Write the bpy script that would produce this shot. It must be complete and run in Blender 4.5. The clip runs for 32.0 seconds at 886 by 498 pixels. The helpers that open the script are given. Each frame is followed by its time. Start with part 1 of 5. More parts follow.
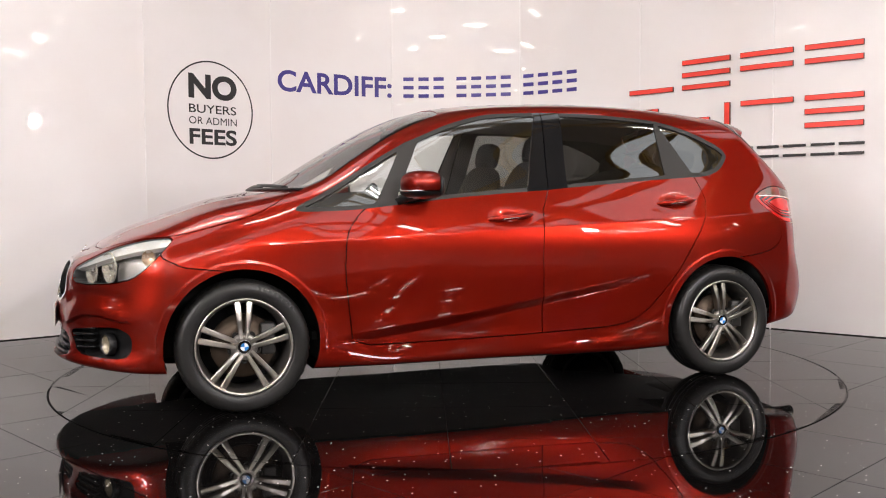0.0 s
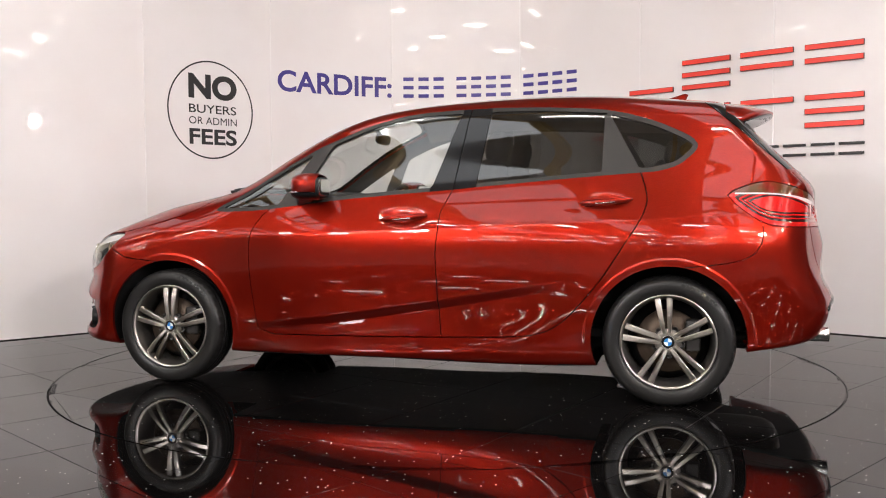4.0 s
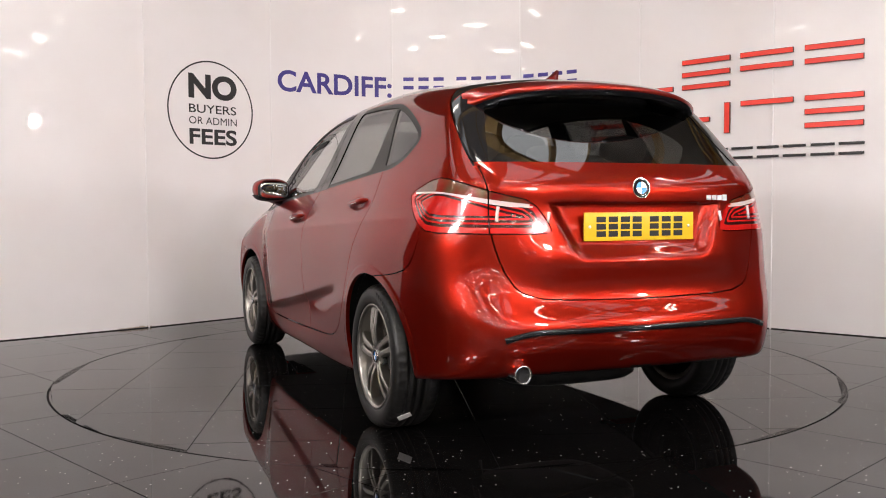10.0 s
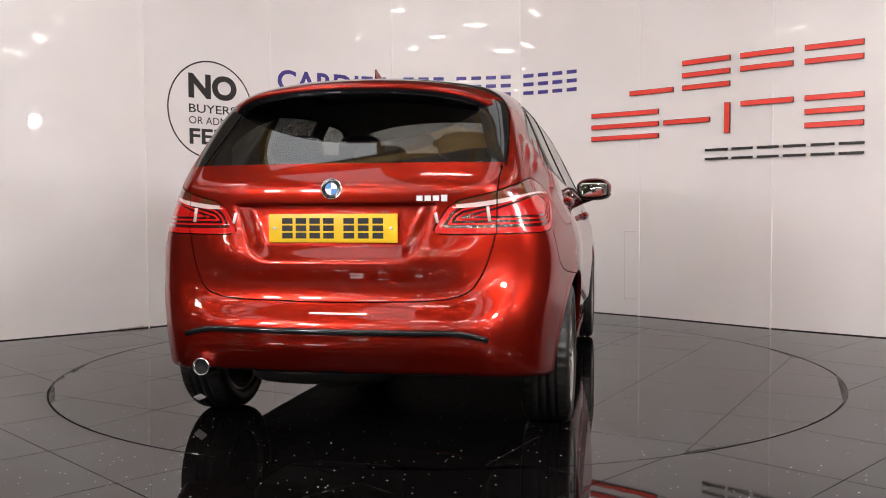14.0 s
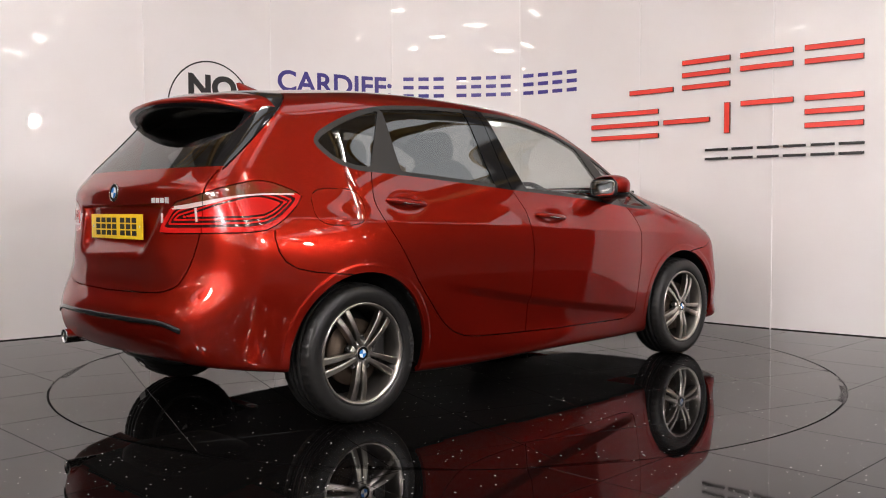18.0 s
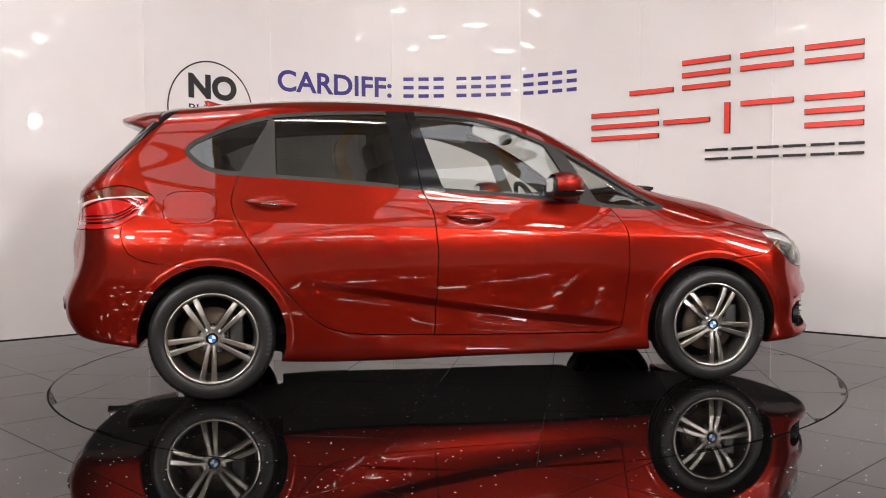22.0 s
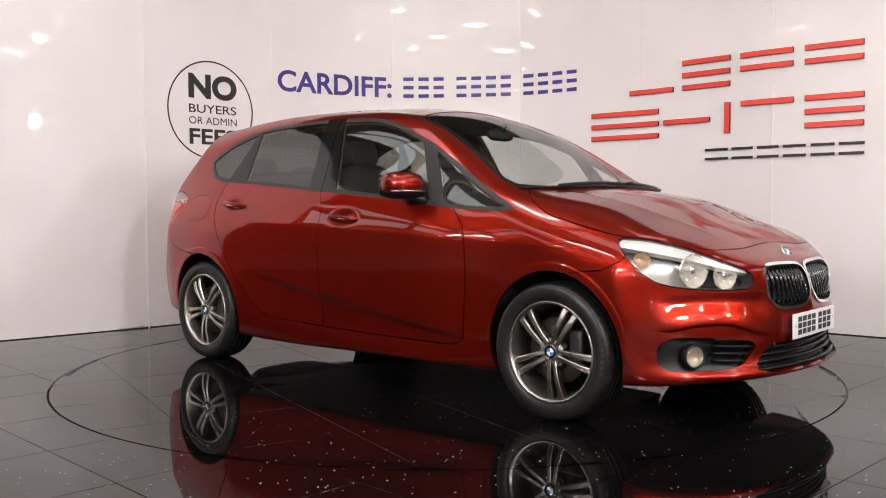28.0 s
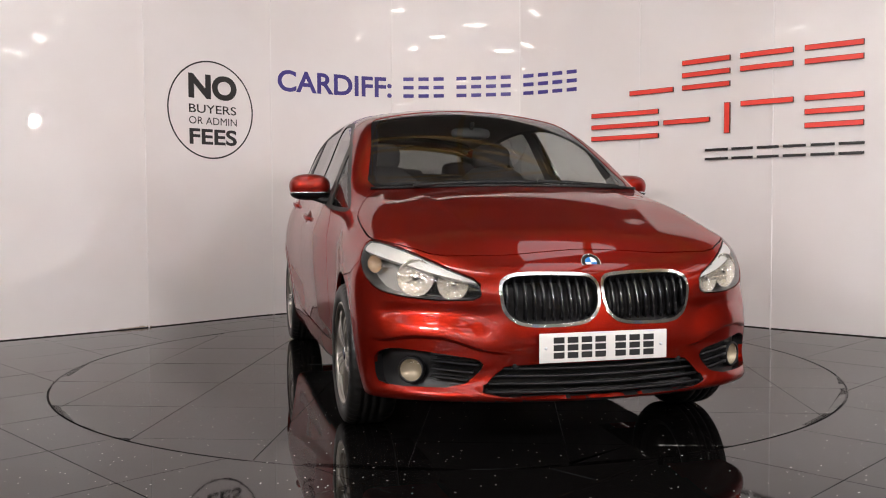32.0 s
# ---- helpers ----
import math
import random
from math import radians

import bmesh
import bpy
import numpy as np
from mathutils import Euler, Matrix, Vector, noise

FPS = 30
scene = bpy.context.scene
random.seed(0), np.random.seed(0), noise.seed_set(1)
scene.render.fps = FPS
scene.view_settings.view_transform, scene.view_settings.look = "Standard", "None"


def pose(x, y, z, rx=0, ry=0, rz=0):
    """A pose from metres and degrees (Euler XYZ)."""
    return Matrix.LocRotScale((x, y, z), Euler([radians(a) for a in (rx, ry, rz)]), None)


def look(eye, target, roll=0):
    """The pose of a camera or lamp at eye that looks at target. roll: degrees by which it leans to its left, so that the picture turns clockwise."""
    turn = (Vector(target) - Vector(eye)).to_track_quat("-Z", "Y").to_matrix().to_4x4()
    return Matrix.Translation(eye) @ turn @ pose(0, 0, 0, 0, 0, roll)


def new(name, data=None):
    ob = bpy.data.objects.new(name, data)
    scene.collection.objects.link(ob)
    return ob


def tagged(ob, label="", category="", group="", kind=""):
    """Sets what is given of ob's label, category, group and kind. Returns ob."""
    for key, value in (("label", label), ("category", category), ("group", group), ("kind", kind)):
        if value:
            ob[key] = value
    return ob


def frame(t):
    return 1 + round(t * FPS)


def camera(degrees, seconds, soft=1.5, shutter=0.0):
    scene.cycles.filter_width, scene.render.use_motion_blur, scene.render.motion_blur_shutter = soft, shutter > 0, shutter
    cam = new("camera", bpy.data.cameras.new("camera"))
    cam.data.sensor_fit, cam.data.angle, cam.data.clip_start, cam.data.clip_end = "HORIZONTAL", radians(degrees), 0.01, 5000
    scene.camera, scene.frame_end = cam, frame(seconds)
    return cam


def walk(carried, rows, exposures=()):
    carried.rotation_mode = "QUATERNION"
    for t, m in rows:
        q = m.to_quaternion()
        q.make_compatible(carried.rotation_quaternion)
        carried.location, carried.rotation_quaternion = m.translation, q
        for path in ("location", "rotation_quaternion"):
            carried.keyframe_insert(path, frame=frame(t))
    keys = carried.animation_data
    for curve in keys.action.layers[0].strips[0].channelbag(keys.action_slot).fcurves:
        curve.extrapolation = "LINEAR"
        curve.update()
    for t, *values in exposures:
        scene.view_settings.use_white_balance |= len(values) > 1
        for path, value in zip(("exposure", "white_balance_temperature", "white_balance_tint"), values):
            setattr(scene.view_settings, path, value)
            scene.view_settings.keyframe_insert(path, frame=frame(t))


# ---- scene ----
# ---------------------------------------------------------------- camera (stands still)
cam = camera(52.04, 32.0, soft=1.05)
EYE = (0.0, -5.5183, 0.9599)
CAM_POSE = Matrix.Translation(EYE) @ Euler((0, 0, radians(0.197))).to_matrix().to_4x4() @ Euler(
    (radians(90 - 2.6303), 0, 0)).to_matrix().to_4x4() @ Euler((0, 0, radians(-0.2815))).to_matrix().to_4x4()
walk(cam, [(0.0, CAM_POSE), (32.0, CAM_POSE)], exposures=[(0.0, .47), (3.0, .42), (9.0, .43), (11.0, .26), (13.0, .20), (17.0, .23), (19.0, .35), (25.0, .29), (28.0, .38), (31.0, .24), (32.0, .20)])

# turntable: angle of the car's nose, degrees from the x axis, and its steady pace
TURN_0, TURN_RATE = 199.34 + 0.6, -8.6032


def heading(t):
    return TURN_0 + TURN_RATE * t + math.degrees(0.00004 * (t - 16) ** 2) - 0.6


# ---------------------------------------------------------------- light
world = bpy.data.worlds.new("hall_dusk")
world.use_nodes = True
scene.world = world
world.node_tree.nodes["Background"].inputs[0].default_value = (0.9, 0.85, 0.8, 1)
world.node_tree.nodes["Background"].inputs[1].default_value = 0.03


def strip_lamp(name, eye, target, length, width, watts, colour=(1.0, 0.925, 0.905)):
    data = bpy.data.lights.new(name, "AREA")
    data.shape, data.size, data.size_y = "RECTANGLE", length, width
    data.energy, data.color = watts, colour
    ob = new(name, data)
    ob.matrix_world = look(eye, target)
    return ob


# twin-tube battens under the hall roof, on a grid at 45 degrees to the stand, and panel lights on stands beside the camera
TUBE_Z = 5.6
TUBES = []
for i in range(-8, 6):
    for j in range(-9, 10):
        lx, ly = 2.0 + (4.35 * i + 2.9 * j) * .7071, -4.6 + (4.35 * i - 2.9 * j) * .7071
        if ly > 1.2 or abs(lx) > 18 or ly < -31 or ly > 2.6 - .75 * abs(lx) + .35 * max(0, abs(lx) - 3):
            continue
        TUBES.append((lx, ly, TUBE_Z, -15))
# each: place, target, width, height, watts
PANELS = [(-4.3, -6.0, 2.75, (0, 0, 1.0), .40, .30, 65), (-3.5, -6.4, 2.75, (0, 0, 1.0), .40, .30, 65),
          (2.8, -6.4, 2.75, (0, 0, 1.0), .50, .34, 110), (5.6, -4.65, 2.54, (0, 0, 1.0), .16, .18, 85)]
for lx, ly, lz, target, wide, high, watts in PANELS:
    strip_lamp("panel_lamp", (lx, ly, lz), target, wide, high, watts, (1.0, .93, .96))

# ---------------------------------------------------------------- materials
def mat(name, colour=(0.5, 0.5, 0.5), rough=0.5, metal=0.0, coat=0.0, ior=1.5, trans=0.0):
    m = bpy.data.materials.new(name)
    m.use_nodes = True
    b = m.node_tree.nodes["Principled BSDF"]
    b.inputs["Base Color"].default_value = (*colour, 1)
    b.inputs["Roughness"].default_value, b.inputs["Metallic"].default_value = rough, metal
    b.inputs["Coat Weight"].default_value, b.inputs["IOR"].default_value = coat, ior
    b.inputs["Coat Roughness"].default_value = 0.02
    b.inputs["Transmission Weight"].default_value = trans
    return m


def noise_to(m, socket, scale, lo, hi, detail=4.0, coord="Object", stretch=(1, 1, 1)):
    """Drives a socket of a material with soft noise between two values."""
    t = m.node_tree
    co, mp, ns, rp = t.nodes.new("ShaderNodeTexCoord"), t.nodes.new("ShaderNodeMapping"), t.nodes.new("ShaderNodeTexNoise"), t.nodes.new("ShaderNodeMapRange")
    mp.inputs["Scale"].default_value = stretch
    ns.inputs["Scale"].default_value, ns.inputs["Detail"].default_value = scale, detail
    rp.inputs["From Min"].default_value, rp.inputs["From Max"].default_value = .3, .7
    rp.inputs["To Min"].default_value, rp.inputs["To Max"].default_value = lo, hi
    t.links.new(co.outputs[coord], mp.inputs[0])
    t.links.new(mp.outputs[0], ns.inputs["Vector"])
    t.links.new(ns.outputs[0], rp.inputs[0])
    t.links.new(rp.outputs[0], socket)
    return ns


def blend_to(m, socket, scale, colours, coord="Object", detail=4.0):
    """Drives a colour socket with noise between two colours."""
    t = m.node_tree
    co, ns, rp = t.nodes.new("ShaderNodeTexCoord"), t.nodes.new("ShaderNodeTexNoise"), t.nodes.new("ShaderNodeValToRGB")
    ns.inputs["Scale"].default_value, ns.inputs["Detail"].default_value = scale, detail
    rp.color_ramp.elements[0].position, rp.color_ramp.elements[1].position = .35, .65
    for e, c in zip(rp.color_ramp.elements, colours):
        e.color = (*c, 1)
    t.links.new(co.outputs[coord], ns.inputs["Vector"])
    t.links.new(ns.outputs[0], rp.inputs[0])
    t.links.new(rp.outputs[0], socket)


def bump_to(m, scale, strength, distance, detail=3.0, coord="Object"):
    t = m.node_tree
    b = t.nodes["Principled BSDF"]
    co, ns, bp = t.nodes.new("ShaderNodeTexCoord"), t.nodes.new("ShaderNodeTexNoise"), t.nodes.new("ShaderNodeBump")
    ns.inputs["Scale"].default_value, ns.inputs["Detail"].default_value = scale, detail
    bp.inputs["Strength"].default_value, bp.inputs["Distance"].default_value = strength, distance
    t.links.new(co.outputs[coord], ns.inputs["Vector"])
    t.links.new(ns.outputs[0], bp.inputs["Height"])
    t.links.new(bp.outputs[0], b.inputs["Normal"])


def main(m):
    return m.node_tree.nodes["Principled BSDF"]


def metallic_paint():
    """Red metallic paint: fine flake under a clear lacquer."""
    m = mat("red_metallic_paint", (0.18, 0.006, 0.004), 0.33, 0.82, 1.0)
    t, b = m.node_tree, main(m)
    co, vo, rp = t.nodes.new("ShaderNodeTexCoord"), t.nodes.new("ShaderNodeTexVoronoi"), t.nodes.new("ShaderNodeValToRGB")
    vo.inputs["Scale"].default_value = 900
    rp.color_ramp.elements[0].color, rp.color_ramp.elements[1].color = (0.200, 0.0058, 0.0034, 1), (0.36, 0.0175, 0.0062, 1)
    t.links.new(co.outputs["Object"], vo.inputs["Vector"])
    t.links.new(vo.outputs["Color"], rp.inputs[0])
    t.links.new(rp.outputs[0], b.inputs["Base Color"])
    b.inputs["Coat Roughness"].default_value = 0.0
    b.inputs["Specular Tint"].default_value = (0.55, 0.05, 0.03, 1)
    b.inputs["Specular IOR Level"].default_value = 0.1
    b.inputs["Coat IOR"].default_value = 1.47
    return m


def stone_floor():
    """Polished black stone with sparse pale specks and light smears."""
    m = mat("polished_black_stone", (0.0034, 0.0030, 0.0029), 0.03, ior=1.42)
    t, b = m.node_tree, main(m)
    b.inputs["Specular IOR Level"].default_value = 0.31
    co = t.nodes.new("ShaderNodeTexCoord")
    geo = t.nodes.new("ShaderNodeNewGeometry")
    vo, lt, mx = t.nodes.new("ShaderNodeTexVoronoi"), t.nodes.new("ShaderNodeMath"), t.nodes.new("ShaderNodeMix")
    pick, both = t.nodes.new("ShaderNodeMath"), t.nodes.new("ShaderNodeMath")
    vo.inputs["Scale"].default_value = 34
    lt.operation, lt.inputs[1].default_value = "LESS_THAN", 0.115
    sep = t.nodes.new("ShaderNodeSeparateColor")
    pick.operation, pick.inputs[1].default_value = "GREATER_THAN", 0.72
    both.operation = "MULTIPLY"
    mx.data_type = "RGBA"
    mx.inputs[6].default_value, mx.inputs[7].default_value = (0.0034, 0.0030, 0.0029, 1), (0.75, 0.72, 0.68, 1)
    t.links.new(geo.outputs["Position"], vo.inputs["Vector"])
    t.links.new(vo.outputs["Distance"], lt.inputs[0])
    t.links.new(vo.outputs["Color"], sep.inputs[0])
    t.links.new(sep.outputs[0], pick.inputs[0])
    t.links.new(lt.outputs[0], both.inputs[0])
    t.links.new(pick.outputs[0], both.inputs[1])
    t.links.new(both.outputs[0], mx.inputs[0])
    t.links.new(mx.outputs[2], b.inputs["Base Color"])
    noise_to(m, b.inputs["Roughness"], 2.6, .008, .045, 5.0)
    ns, bp = t.nodes.new("ShaderNodeTexNoise"), t.nodes.new("ShaderNodeBump")
    ns.inputs["Scale"].default_value, ns.inputs["Detail"].default_value = 7.0, 2.0
    bp.inputs["Strength"].default_value, bp.inputs["Distance"].default_value = .10, .0012
    t.links.new(co.outputs["Object"], ns.inputs["Vector"])
    t.links.new(ns.outputs[0], bp.inputs["Height"])
    t.links.new(bp.outputs[0], b.inputs["Normal"])
    return m


PAINT = metallic_paint()
FLOOR = stone_floor()
WHITE = mat("white_panel", (0.80, 0.76, 0.755), 0.5, 0.0, 0.45)
main(WHITE).inputs["Coat Roughness"].default_value = 0.006
blend_to(WHITE, main(WHITE).inputs["Base Color"], 1.1, ((0.79, 0.745, 0.735), (0.83, 0.795, 0.79)))
WHITE_TRIM = mat("white_joint", (0.83, 0.80, 0.79), 0.35)
# near-black of the tile joints, also the painted shade under the wall
GROUT_AND_SHADE = mat("dark_joint", (0.010, 0.009, 0.008), 0.8)
SCUFF = mat("brown_scuff", (0.30, 0.20, 0.13), 0.7)
HATCH = mat("hatch_joint", (0.62, 0.58, 0.56), 0.6)
HALL_GREY = mat("hall_cladding", (0.055, 0.05, 0.046), 0.8)
blend_to(HALL_GREY, main(HALL_GREY).inputs["Base Color"], .7, ((0.13, 0.12, 0.11), (0.24, 0.22, 0.20)))
HALL_FLOOR = mat("hall_concrete", (0.08, 0.075, 0.07), 0.55)
blend_to(HALL_FLOOR, main(HALL_FLOOR).inputs["Base Color"], 1.3, ((0.06, 0.056, 0.052), (0.10, 0.094, 0.088)))
ROOF_GREY = mat("roof_cladding", (0.5, 0.48, 0.45), 0.7)
blend_to(ROOF_GREY, main(ROOF_GREY).inputs["Base Color"], .9, ((0.42, 0.40, 0.37), (0.55, 0.53, 0.50)))
TRUSS_PAINT = mat("truss_ochre", (0.55, 0.36, 0.12), 0.6)
COLUMN_BLUE = mat("column_blue", (0.02, 0.06, 0.28), 0.5)
VINYL_BLACK = mat("vinyl_black", (0.015, 0.014, 0.014), 0.45)
VINYL_BLUE = mat("vinyl_blue", (0.045, 0.030, 0.22), 0.45)
LOGO_RED = mat("logo_red", (0.82, 0.055, 0.035), 0.4)
LOGO_EDGE = mat("logo_edge", (0.06, 0.012, 0.010), 0.5)
ROOF_SHEET = mat("rooflight_sheet", (0.7, 0.72, 0.72), 0.5)
main(ROOF_SHEET).inputs["Emission Color"].default_value = (0.93, 0.96, 1.0, 1)
main(ROOF_SHEET).inputs["Emission Strength"].default_value = 1.4
BATTEN_WHITE = mat("batten_white", (0.7, 0.7, 0.68), 0.4)
TUBE_GLOW = mat("tube_glow", (0.9, 0.9, 0.9), 0.4)
main(TUBE_GLOW).inputs["Emission Color"].default_value = (1.0, 0.93, 0.86, 1)
main(TUBE_GLOW).inputs["Emission Strength"].default_value = 68.0
RUBBER = mat("tyre_rubber", (0.010, 0.0095, 0.009), 0.40)
main(RUBBER).inputs["Specular IOR Level"].default_value = 0.4
ALLOY = mat("alloy", (0.30, 0.28, 0.255), 0.30, 0.9)
MACHINED = mat("machined_alloy", (0.49, 0.46, 0.42), 0.28, 1.0)
GLOSS_BLACK = mat("gloss_black", (0.008, 0.008, 0.009), 0.06)
TRIM_GREY = mat("satin_trim", (0.042, 0.040, 0.038), 0.45, 0.25)
main(TRIM_GREY).inputs["Specular IOR Level"].default_value = 0.25
BLACK_PLASTIC = mat("black_plastic", (0.006, 0.006, 0.0065), 0.42)
main(BLACK_PLASTIC).inputs["Specular IOR Level"].default_value = 0.3
CHROME = mat("chrome", (0.90, 0.89, 0.88), 0.12, 1.0)
SEAT = mat("seat_cloth", (0.018, 0.018, 0.020), 0.8)
LINER = mat("headliner", (0.30, 0.28, 0.26), 0.9)


def pane(name, tint, sheen=.13):
    """Thin car glass: tinted see-through with a clear-coat of reflection."""
    m = bpy.data.materials.new(name)
    m.use_nodes = True
    t = m.node_tree
    t.nodes.clear()
    out, mix = t.nodes.new("ShaderNodeOutputMaterial"), t.nodes.new("ShaderNodeMixShader")
    clear, gloss, edge = t.nodes.new("ShaderNodeBsdfTransparent"), t.nodes.new("ShaderNodeBsdfGlossy"), t.nodes.new("ShaderNodeLayerWeight")
    power, shift = t.nodes.new("ShaderNodeMath"), t.nodes.new("ShaderNodeMath")
    edge.inputs[0].default_value = .5
    power.operation, power.inputs[1].default_value = "POWER", 5.0
    shift.operation, shift.inputs[1].default_value, shift.inputs[2].default_value = "MULTIPLY_ADD", .97 - sheen, sheen
    t.links.new(edge.outputs["Facing"], power.inputs[0])
    t.links.new(power.outputs[0], shift.inputs[0])
    clear.inputs[0].default_value, gloss.inputs["Roughness"].default_value = (*tint, 1), 0.0
    t.links.new(shift.outputs[0], mix.inputs[0])
    t.links.new(clear.outputs[0], mix.inputs[1])
    t.links.new(gloss.outputs[0], mix.inputs[2])
    t.links.new(mix.outputs[0], out.inputs[0])
    return m


GLASS = pane("clear_glass", (0.84, 0.87, 0.85))
DARK_GLASS = pane("privacy_glass", (0.23, 0.235, 0.225))

LAMP_RED = mat("lamp_red", (0.60, 0.010, 0.008), 0.18, 0.2, 0.6)
LAMP_DARK = mat("lamp_dark_red", (0.045, 0.002, 0.002), 0.15, 0.0, 1.0)
LAMP_SMOKE = mat("lamp_smoke", (0.12, 0.02, 0.01), 0.12, 0.0, 1.0)
blend_to(LAMP_SMOKE, main(LAMP_SMOKE).inputs["Base Color"], 14.0, ((0.20, 0.008, 0.006), (0.10, 0.045, 0.016)))
HEAD_BLACK = mat("lamp_black", (0.012, 0.012, 0.013), 0.15)
LAMP_CLEAR = mat("lamp_pale", (0.82, 0.66, 0.62), 0.10, 0.1, 1.0)
LAMP_BACK = mat("lamp_housing", (0.78, 0.76, 0.73), 0.25, 0.6)
LAMP_WALL = mat("lamp_wall", (0.12, 0.12, 0.12), 0.3, 0.6)
LENS = pane("lamp_cover", (0.95, 0.95, 0.94), .045)
FOG_BOWL = mat("fog_bowl", (0.42, 0.36, 0.26), 0.25, 0.4)
BULB_GLASS = mat("lamp_bowl", (0.80, 0.75, 0.66), 0.16, 0.75)
bump_to(BULB_GLASS, 85.0, 1.0, .012)
AMBER = mat("amber_plastic", (0.55, 0.40, 0.27), 0.15, 0.5)
PLATE_YELLOW = mat("plate_yellow", (0.80, 0.52, 0.02), 0.35)
PLATE_WHITE = mat("plate_white", (0.75, 0.73, 0.70), 0.35)
INK = mat("plate_ink", (0.01, 0.01, 0.01), 0.5)
BLUE = mat("badge_blue", (0.03, 0.20, 0.55), 0.2, 0.0, 1.0)
BADGE_WHITE = mat("badge_white", (0.75, 0.77, 0.80), 0.2, 0.0, 1.0)
DISC = mat("brake_disc", (0.075, 0.055, 0.040), 0.5, 0.8)
DASH = mat("dashboard_plastic", (0.02, 0.02, 0.022), 0.6)
TYRE_MARK = mat("tyre_mark", (0.022, 0.022, 0.021), 0.5)
WHEEL_DARK = mat("dark_metal", (0.05, 0.048, 0.046), 0.4, 0.7)
LINER_BLACK = mat("arch_felt", (0.008, 0.008, 0.008), 0.95)
BROW = mat("lamp_brow", (0.72, 0.71, 0.69), 0.35, 0.4)
BADGE_SILVER = mat("badge_silver", (0.82, 0.80, 0.78), 0.38, 0.55)
MIRROR = mat("mirror", (0.9, 0.9, 0.9), 0.0, 1.0)
LINER_DARK = mat("pillar_lining", (0.11, 0.105, 0.10), 0.8)


# ---------------------------------------------------------------- helpers for building
def part(name, bm, material, parent=None, label="", smooth=True):
    me = bpy.data.meshes.new(name)
    bm.to_mesh(me)
    bm.free()
    if smooth:
        for p in me.polygons:
            p.use_smooth = True
    me.materials.append(material)
    ob = new(name, me)
    if parent:
        ob.parent = parent
    if label:
        ob["label"] = label
    return ob


def box_into(bm, x0, x1, y0, y1, z0, z1):
    vs = [bm.verts.new((x, y, z)) for x in (x0, x1) for y in (y0, y1) for z in (z0, z1)]
    for f in ((0, 1, 3, 2), (4, 6, 7, 5), (0, 4, 5, 1), (2, 3, 7, 6), (0, 2, 6, 4), (1, 5, 7, 3)):
        bm.faces.new([vs[i] for i in f])


# ---------------------------------------------------------------- the white curved wall, in 1.22 m panels
WALL = [(-6.05, -1.30), (-5.12, -.52), (-4.20, .26), (-3.29, 1.02), (-2.405, 1.778), (-1.557, 2.636), (-.511, 3.247), (.703, 3.113), (1.68, 2.387), (2.529, 1.545),
        (3.44, .79), (4.38, .05), (5.32, -.70), (6.26, -1.45)]
WALL_H = 3.35


def wall_curve(points, n=10):
    """A smooth line through the seams, n pieces to a panel, and its running length."""
    pts = [np.array(p, float) for p in points]
    pts = [2 * pts[0] - pts[1]] + pts + [2 * pts[-1] - pts[-2]]
    out = []
    for i in range(1, len(pts) - 2):
        a, b, c, d = pts[i - 1:i + 3]
        for k in range(n):
            t = k / n
            curve = .5 * (2 * b + (c - a) * t + (2 * a - 5 * b + 4 * c - d) * t * t + (3 * b - a - 3 * c + d) * t ** 3)
            out.append(.70 * curve + .30 * (b + (c - b) * t))
    out.append(pts[-2])
    out = np.array(out)
    return out, np.concatenate([[0], np.cumsum(np.hypot(*np.diff(out, axis=0).T))])


WALL_LINE, WALL_S = wall_curve(WALL)


def wall_at(s, z, out=0.0):
    """The place on the wall at running length s and height z, out metres in front of it."""
    i = int(np.clip(np.searchsorted(WALL_S, s) - 1, 0, len(WALL_S) - 2))
    a, b = WALL_LINE[i], WALL_LINE[i + 1]
    d = (b - a) / (WALL_S[i + 1] - WALL_S[i])
    p = a + d * (s - WALL_S[i])
    return Vector((p[0] + d[1] * out, p[1] - d[0] * out, z))


wall = new("wall_back")
tagged(wall, "white glossy curved wall of tall panels", "wall", kind="structure")
for k in range(2, len(WALL) - 3):
    bm = bmesh.new()
    s0, s1 = WALL_S[10 * k] + .0016, WALL_S[10 * k + 10] - .0016
    rows = []
    for j in range(11):
        s = s0 + (s1 - s0) * j / 10
        rows.append([bm.verts.new(wall_at(s, z, o)) for z, o in ((.006, 0), (1.2, 0), (2.3, 0), (WALL_H, 0), (WALL_H, -.04), (.006, -.04))])
    for a, b in zip(rows, rows[1:]):
        for j in range(6):
            f = bm.faces.new([a[j], a[(j + 1) % 6], b[(j + 1) % 6], b[j]])
            f.smooth = True
    for r in (rows[0], rows[-1]):
        bm.faces.new(r)
    bmesh.ops.recalc_face_normals(bm, faces=bm.faces[:])
    for e in bm.edges:
        if len(e.link_faces) == 2 and e.calc_face_angle(0) > .6:
            e.smooth = False
    part("panel", bm, WHITE, wall)
    # white joint strip over the seam
    if k > 2:
        bm = bmesh.new()
        s = WALL_S[10 * k]
        vs = [bm.verts.new(wall_at(s + d, z, o)) for z in (.0, WALL_H) for d, o in ((-.007, -.002), (-.005, .004), (.005, .004), (.007, -.002))]
        for j in range(3):
            bm.faces.new([vs[j], vs[j + 1], vs[j + 5], vs[j + 4]])
        part("joint_strip", bm, WHITE_TRIM, wall, smooth=False)
# shade of the gap under the panels, put in as a near-black strip
bm = bmesh.new()
